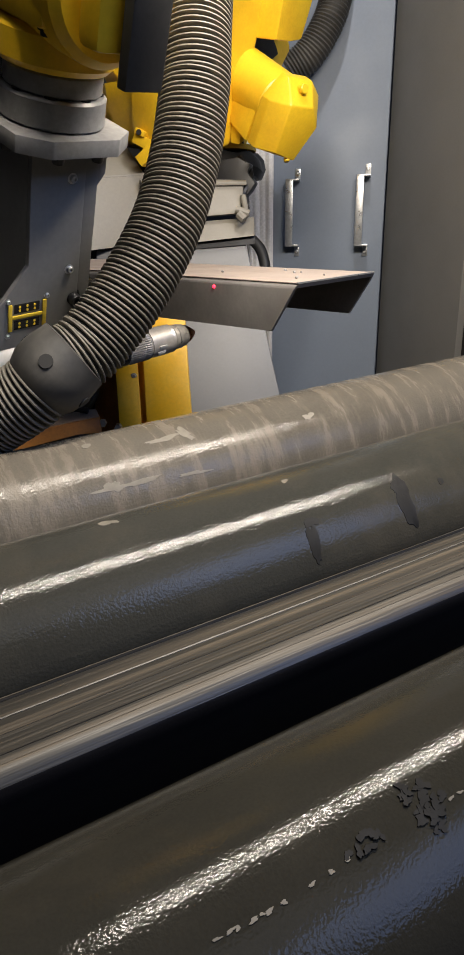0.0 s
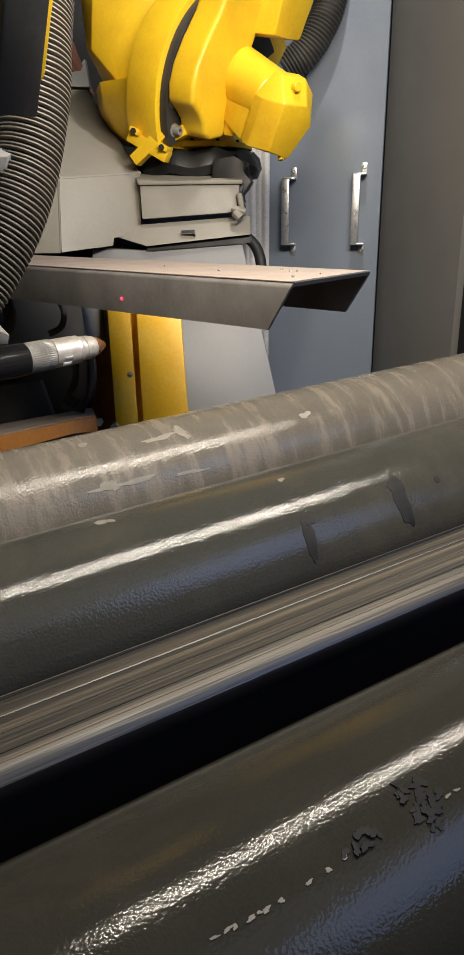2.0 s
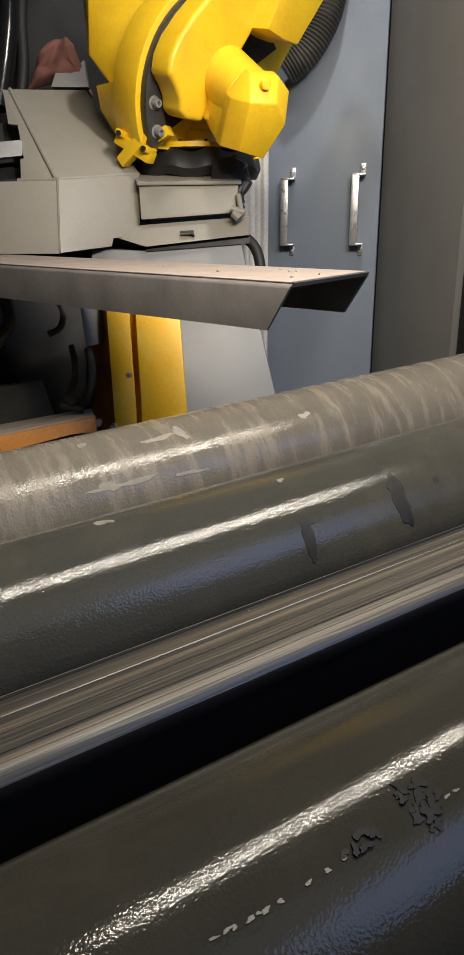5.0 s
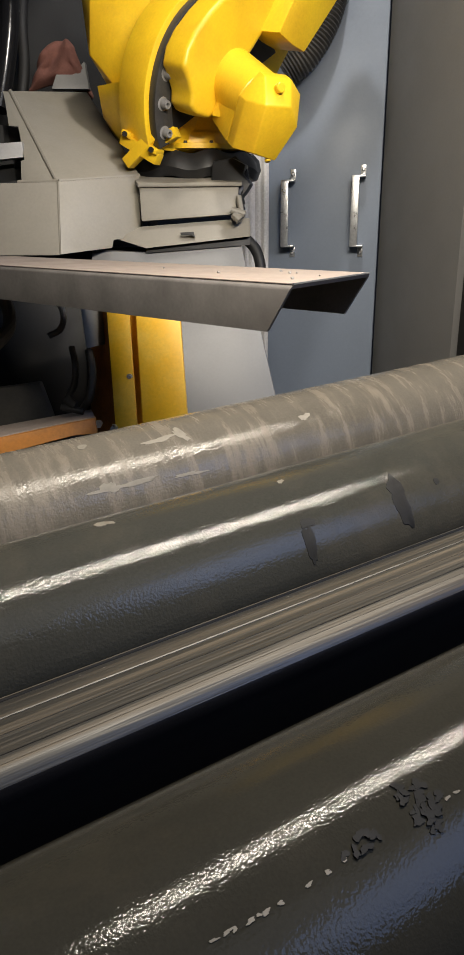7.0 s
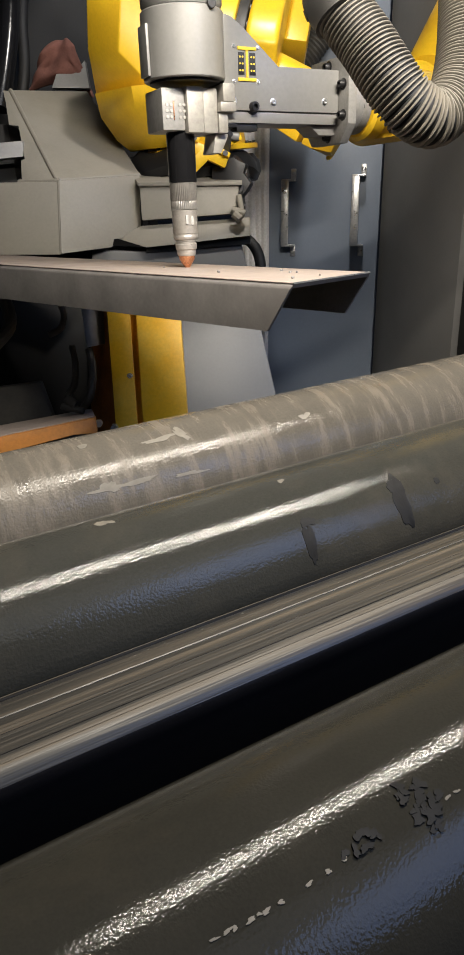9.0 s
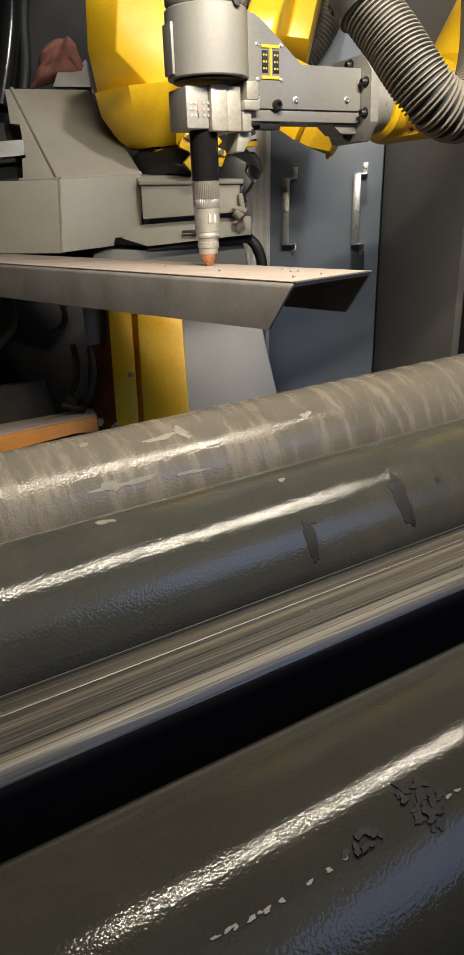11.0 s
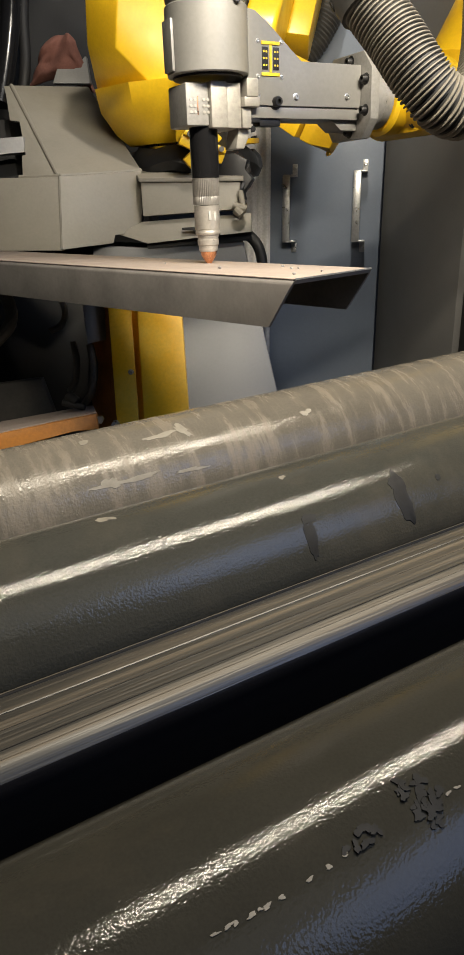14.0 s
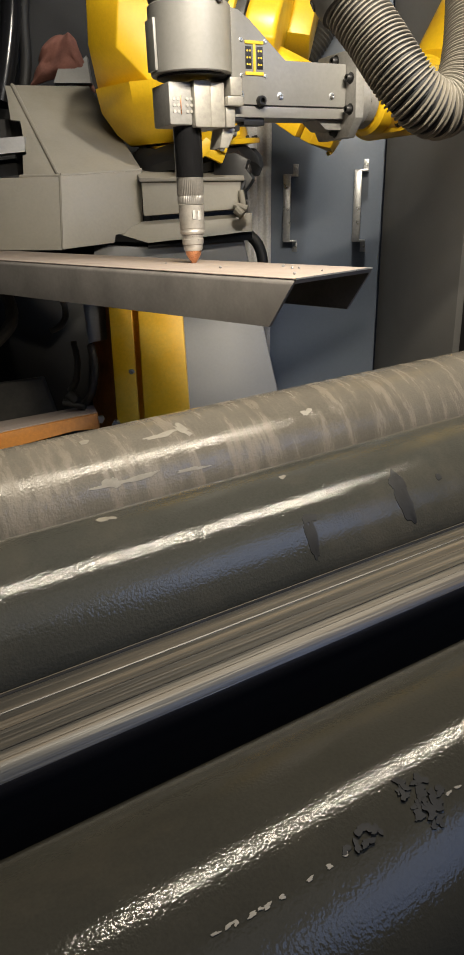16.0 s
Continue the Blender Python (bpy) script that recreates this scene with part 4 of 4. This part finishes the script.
    hexa = [(0.366, -0.045, 0.245), (0.366, 0.065, 0.245), (0.366, 0.095, 0.285), (0.366, 0.095, 0.375), (0.366, 0.065, 0.415), (0.366, -0.045, 0.415), (0.366, -0.075, 0.380), (0.366, -0.075, 0.282)]
    flange = part("flange", slab(hexa, (0.022, 0, 0), 0.002), M_FLANGE, ob)
    for y, z in ((-0.055, 0.30), (-0.055, 0.36), (0.0, 0.40), (0.0, 0.26)):
        b = bolt(0.008, 0.012)
        b.transform(pose(0.366, y, z, 0, -90, 0))
        part("flange_screw", b, M_BLACK, flange)
    part("adapter", join(rod((0.3885, 0.01, 0.33), (0.425, 0.01, 0.33), 0.068, 48, 0.003), rod((0.4255, 0.01, 0.33), (0.452, 0.01, 0.33), 0.062, 48, 0.003)), M_FLANGE, ob)
    for k in range(8):
        an = radians(45 * k + 10)
        b = bolt(0.006, 0.008)
        b.transform(pose(0.4252, 0.01 + 0.055 * math.cos(an), 0.33 + 0.055 * math.sin(an), 0, -90, 0))
        part("adapter_screw", b, M_BLACK, flange)
    wrist = part("wrist", join(rod((0.453, 0.01, 0.33), (0.50, 0.01, 0.33), 0.075, 40, 0.008), box((0.501, -0.075, 0.255), (0.60, 0.095, 0.405), 0.018), rod((0.55, -0.10, 0.33), (0.55, 0.12, 0.33), 0.078, 40, 0.01)), M_YELLOW, ob, "yellow robot wrist")
    for y, z in ((-0.055, 0.275), (-0.055, 0.385), (0.075, 0.275), (0.075, 0.385)):
        b = bolt(0.006, 0.006)
        b.transform(pose(0.501, y, z, 0, -90, 0))
        part("wrist_screw", b, M_BLACK, wrist)
    part("wrist_fork", join(box((0.50, -0.145, 0.28), (0.70, -0.105, 0.38), 0.012), box((0.50, 0.125, 0.28), (0.70, 0.165, 0.38), 0.012)), M_YELLOW, ob)
    part("cable_cover", box((0.47, -0.165, 0.300), (0.70, -0.148, 0.352), 0.003), M_RING, ob)
    return ob


TOOL = cutting_tool()
# the tool is drawn a little large: bring it to size, the torch's housing set off towards the arm
for o in TOOL.children_recursive:
    near = o.name.split(".")[0] in ("clamp_block", "clamp_side", "hole_plug", "print_bar", "clamp_fin", "clamp_lug", "housing", "housing_lip", "housing_seam", "upper_housing", "seam_screw")
    for v in o.data.vertices:
        v.co = v.co * 0.86 + Vector((0.014 if near else 0.0, 0, 0))


# ---- the ribbed extraction hose: short stiff pieces ----
HOSE_R, PIECES, BALL = 0.0425, 66, 13


def extraction_hose():
    ob = thing("extraction_hose", "dusty ribbed grey hose with a rubber ball joint", "hose")
    r, q = HOSE_R, HOSE_R - 0.0045
    bm = lathe([(q, -0.0064), (q, -0.0040), (r - 0.0008, -0.0037), (r, -0.0032), (r, -0.0021), (r - 0.0008, -0.0016), (q, -0.0013), (q, 0.0013), (r - 0.0008, 0.0016), (r, 0.0021), (r, 0.0032), (r - 0.0008, 0.0037), (q, 0.0040), (q, 0.0064)], 36)
    for v in bm.verts:
        v.co.z *= 1.27
    first = part("hose_piece", bm, M_HOSE, ob)
    first.data.materials.append(M_CORE)
    for f in first.data.polygons:
        f.material_index = int(math.hypot(f.center.x, f.center.y) < r - 0.003)
    out = [first]
    for _ in range(PIECES - 1):
        o = first.copy()
        scene.collection.objects.link(o)
        out.append(o)
    ball = part("ball_joint", lathe([(0.036, -0.032), (0.041, -0.028), (0.0470, -0.015), (0.049, 0.0), (0.048, 0.014), (0.0465, 0.023), (0.0460, 0.031), (0.036, 0.033)], 40), M_RUBBER, ob, "dusty black rubber ball joint")
    for an in (60, 150, 240, 330):
        part("ball_hole", lathe([(0.004, 0.0), (0.008, 0.0), (0.008, 0.003), (0.004, 0.003)], 14, pose(0, 0, 0.002, 0, 0, an) @ pose(0.0468, 0, 0, 0, 90, 0)), M_CORE, ball)
    return out, ball


HOSE, BALL_JOINT = extraction_hose()


# ---- arc, sparks and the pointer's spot ----
M_ARC = glow("arc glow", (0.56, 0.68, 1.0), 130)
M_SPARK = glow("spark glow", (1.0, 0.85, 0.7), 14)
M_SPOT = glow("red pointer glow", (1.0, 0.02, 0.05), 5)


def bead(name, r, mat, label, category, long=1.0):
    bm = bmesh.new()
    bmesh.ops.create_icosphere(bm, subdivisions=3, radius=r)
    for v in bm.verts:
        v.co.x *= long
    return tagged(finish(name, bm, mat), label, category)


ARC = bead("plasma_arc", 0.0185, M_ARC, "blue-white plasma arc under the nozzle tip", "arc")
SPOT = bead("pointer_spot", 0.0025, M_SPOT, "small red pointer spot on the channel flange", "light spot")


def spark_spray(seed, long):
    """A spray of thin hot slivers along x that forks at its far end."""
    rnd = random.Random(seed)
    pieces = []
    for k in range(7):
        x0 = rnd.uniform(0, 0.75) * long
        at = Vector((x0, rnd.gauss(0, 0.02) * x0, rnd.gauss(0, 0.02) * x0))
        end = at + Vector((rnd.uniform(0.08, 0.3) * long, rnd.gauss(0, 0.02) * long, rnd.gauss(0, 0.02) * long))
        pieces.append(rod(at, end, rnd.uniform(0.0003, 0.0006), 5))
    return tagged(finish("spark", join(*pieces), M_SPARK), "white-hot spray of flying cutting sparks", "spark", kind="stuff")


SPARKS = [spark_spray(40 + k, long) for k, long in enumerate((0.06, 0.10, 0.05, 0.08, 0.06, 0.10, 0.13, 0.13))]


# ---- what moves ----
def tool_at(tip, yaw, lean=0.0, turn=0.0):
    """turn: the whole tool turned about its own y, 90 lays the torch flat."""
    return pose(*tip, 0, 0, yaw) @ pose(0, 0, 0, 0, lean - turn, 0)


def hose_rows(points):
    line = smooth_line(points, PIECES)
    out = []
    for i in range(PIECES):
        out.append(along(line[i].lerp(line[i + 1], 0.5), line[i + 1]))
    return out


def motions():
    # the tool: rests at the left with the torch flat, leaves, comes back upright and cuts
    flat = [(0.0, -0.0677, 1.1238), (1.2, -0.070, 1.1238), (1.35, -0.074, 1.123), (1.45, -0.092, 1.120), (1.55, -0.128, 1.116), (1.65, -0.160, 1.112), (1.75, -0.186, 1.108), (1.85, -0.203, 1.106), (2.0, -0.211, 1.103),
            (3.3, -0.212, 1.103), (3.4, -0.224, 1.105), (3.5, -0.264, 1.111), (3.6, -0.330, 1.124), (3.8, -0.551, 1.165)]
    rows = [(t, pose(x, 1.195, z, 0, 4.5 * min(max((t - 1.4) / 0.45, 0), 1), 0) @ pose(0, 0, 0, 102, -66.3, -56.9)) for t, x, z in flat]
    rows += [(4.6, pose(-1.0, 1.3, 1.9, 0, -70, 40)), (6.6, pose(-0.9, 1.4, 2.1, 0, -20, 20))]
    up = [(7.5, (-0.62, 1.50, 1.85)), (7.7, (-0.386, 1.567, 1.632)), (7.8, (-0.301, 1.506, 1.465)), (7.9, (-0.244, 1.484, 1.403)), (8.0, (-0.185, 1.461, 1.339)), (8.1, (-0.141, 1.437, 1.274)), (8.2, (-0.102, 1.416, 1.245)), (8.3, (-0.086, 1.398, 1.223)),
          (8.4, (-0.078, 1.384, 1.215)), (9.2, (-0.079, 1.384, 1.214)), (11.3, (-0.038, 1.383, 1.214)), (13.2, (-0.038, 1.383, 1.214)), (13.6, (-0.042, 1.383, 1.214)), (14.6, (-0.038, 1.383, 1.214)), (15.0, (-0.050, 1.383, 1.214)), (15.5, (-0.065, 1.384, 1.215)), (15.8, (-0.070, 1.384, 1.215)), (16.0, (-0.070, 1.384, 1.215))]
    rows += [(t, tool_at(p, 28, -1.5)) for t, p in up]
    walk(TOOL, rows)
    # the arc strikes, burns and dies; before and after it is shut up in the torch
    def torch_at(t):
        for (t0, p), (t1, q) in zip(up, up[1:]):
            if t0 <= t <= t1:
                return Vector(p).lerp(Vector(q), (t - t0) / (t1 - t0))
        return Vector(up[-1][1])

    inside = Vector((0.004, 0, 0.195))
    lit = [(t, m @ Matrix.Translation((0, 0, 0.195))) for t, m in rows if t < 14.2]
    def shut(t):
        return tool_at(torch_at(t), 28, -1.5) @ Matrix.Translation((0, 0, 0.195))

    burning = Vector((0.0, -0.030, 0.0205))
    lit += [(14.2, shut(14.2)), (14.26, Matrix.Translation(torch_at(14.26) + burning))]
    lit += [(t, Matrix.Translation(torch_at(t) + burning)) for t in (14.6, 15.0, 15.5, 15.84)]
    lit += [(15.88, shut(15.88)), (15.94, shut(15.94)), (16.0, shut(16.0))]
    walk(ARC, lit)
    # sparks: start, way in metres over a tenth of a second
    ways = [(14.40, (0.160, 1.368, 1.258)), (14.40, (0.308, 1.325, 1.288)), (14.24, (-0.172, 1.574, 1.241)), (14.26, (-0.109, 1.486, 1.232)), (14.30, (-0.238, 1.625, 1.236)), (15.70, (0.054, 1.303, 1.228)), (15.70, (0.129, 1.256, 1.243)), (15.70, (-0.166, 1.564, 1.213))]
    for ob, (t0, goal) in zip(SPARKS, ways):
        a, b = torch_at(t0), Vector(goal)
        turn = (b - a).to_track_quat("X", "Z").to_matrix().to_4x4()
        far = a + (b - a) * 6
        far.z = 0.01
        # until then it is shut up in the tool's housing
        home = pose(0.014, 0, 0.325, 0, -90, 0)
        held = [(t, m @ home) for t, m in rows if t < t0 - 0.1]
        walk(ob, held + [(t0 - 0.08, tool_at(torch_at(t0 - 0.08), 28, -1.5) @ home), (t0 - 0.04, Matrix.Translation(torch_at(t0 - 0.04) + inside) @ pose(0, 0, 0, 0, -60, 0)), (t0, Matrix.Translation(a) @ turn), (t0 + 0.1, Matrix.Translation(b) @ turn), (t0 + 0.2, Matrix.Translation(a + (b - a) * 2.4 + Vector((0, 0, -0.08))) @ turn), (max(t0 + 0.5, 16.3), Matrix.Translation(far) @ turn)])
    # the pointer's spot slides along the flange
    skin = CHAN @ Vector((0, -0.0005, 0))
    spot = [(0.0, (-0.031, 1.135, 1.202)), (1.0, (-0.033, 1.135, 1.202)), (1.4, (-0.040, 1.135, 1.202)), (1.5, (-0.051, 1.134, 1.202)), (1.7, (-0.109, 1.132, 1.194)), (2.0, (-0.168, 1.128, 1.184)), (3.3, (-0.168, 1.128, 1.184)), (3.5, (-0.220, 1.135, 1.204)), (3.8, (-0.530, 1.143, 1.226)), (16.0, (-0.568, 1.143, 1.226))]
    normal = (CHAN.to_3x3() @ Vector((0, -1, 0)))
    out = []
    for t, p in spot:
        ray = Vector(p) - EYE
        out.append((t, Matrix.Translation(EYE + ray * ((skin - EYE).dot(normal) / ray.dot(normal)))))
    walk(SPOT, out)
    # the hose
    low = [(-0.339, 0.792, 1.050), (-0.292, 0.792, 1.079), (-0.236, 0.794, 1.113), (-0.201, 0.804, 1.142), (-0.165, 0.824, 1.166), (-0.120, 0.854, 1.221), (-0.081, 0.890, 1.290), (-0.059, 0.926, 1.361), (-0.045, 0.956, 1.443), (-0.042, 0.978, 1.505), (-0.038, 1.020, 1.590), (-0.038, 1.064, 1.653)]
    high = [(0.158, 1.286, 1.766), (0.171, 1.258, 1.690), (0.185, 1.240, 1.639), (0.208, 1.222, 1.590), (0.242, 1.205, 1.544), (0.276, 1.187, 1.493), (0.309, 1.184, 1.457), (0.349, 1.201, 1.444), (0.385, 1.234, 1.476), (0.406, 1.276, 1.533), (0.418, 1.325, 1.610), (0.435, 1.426, 1.773)]
    shapes = []
    for t, dx, dz in ((0, 0, 0), (1.0, -0.006, 0), (1.4, -0.012, 0), (1.5, -0.031, 0), (1.6, -0.066, 0), (1.7, -0.102, 0), (1.8, -0.145, 0), (1.9, -0.178, 0), (2.0, -0.186, 0), (3.3, -0.189, 0), (3.4, -0.20, 0), (3.5, -0.226, 0), (3.6, -0.29, 0), (3.8, -0.5, 0)):
        shapes.append((t, hose_rows([Vector(p) + Vector((dx, 0, dz)) for p in low])))
    for t, dx, dz in ((7.0, -0.5, 0.7), (7.7, -0.40, 0.42), (7.8, -0.29, 0.26), (7.9, -0.22, 0.18), (8.0, -0.15, 0.13), (8.1, -0.10, 0.06), (8.2, -0.065, 0.02), (8.3, -0.045, 0.0), (8.5, -0.036, -0.005), (9.2, -0.036, -0.005), (11.3, 0, 0), (14.6, 0.0, 0), (15.0, -0.012, 0), (15.5, -0.024, 0), (16.0, -0.03, 0)):
        shapes.append((t, hose_rows([Vector(p) + Vector((dx, 0, dz)) for p in high])))
    for i, piece in enumerate(HOSE):
        walk(piece, [(t, s[i]) for t, s in shapes])
    walk(BALL_JOINT, [(t, s[BALL]) for t, s in shapes])
    # the robot's joints
    j = J2 - ROBOT
    turns = [(0, 7, 24), (1.4, 7, 23), (2.0, 6, 18), (3.3, 6, 18), (3.5, 4, 15), (3.7, -3, 12), (4.0, -7, 10), (4.2, -7, 9), (5.4, -3, 2), (6.3, 0, 0), (7.4, 0, 0), (7.7, 8, -2), (8.0, 24, -6), (8.3, 36, -12), (8.6, 38, -14), (9.2, 38, -14), (11.3, 35, -14), (16, 35, -14)]
    upper = []
    for t, m in rows:
        hub = m @ Vector((0.60, 0.01, 0.285))
        back = Vector((-0.15, 0.62, 0.77)) if t < 4.3 else Vector((0.46, 0.32, 0.83)) if t > 7.6 else Vector((0.1, 0.55, 0.82))
        way = -back.normalized()
        upper.append((t, Matrix.Translation(hub - way * 1.32 - ROBOT) @ way.to_track_quat("X", "Z").to_matrix().to_4x4()))
    walk(UPPER_ARM, upper)
    # the base leans a little as the arm swings over
    def swing(a):
        f = min(max(a - 5, 0) / 25, 1)
        return pose(0.02 * f, 0, 0, 4 * f, -4 * f, 0) @ pose(0, 0, 0, 0, 0, a)

    walk(TURRET, [(t, swing(a) if t > 5 else pose(0, 0, 0, 0, 0, a)) for t, a, b in turns])
    walk(LOWER_ARM, [(t, (swing(a) if t > 5 else pose(0, 0, 0, 0, 0, a)) @ Matrix.Translation(j) @ J2_TURN @ pose(0, 0, 0, 0, -b, 0)) for t, a, b in turns])


motions()
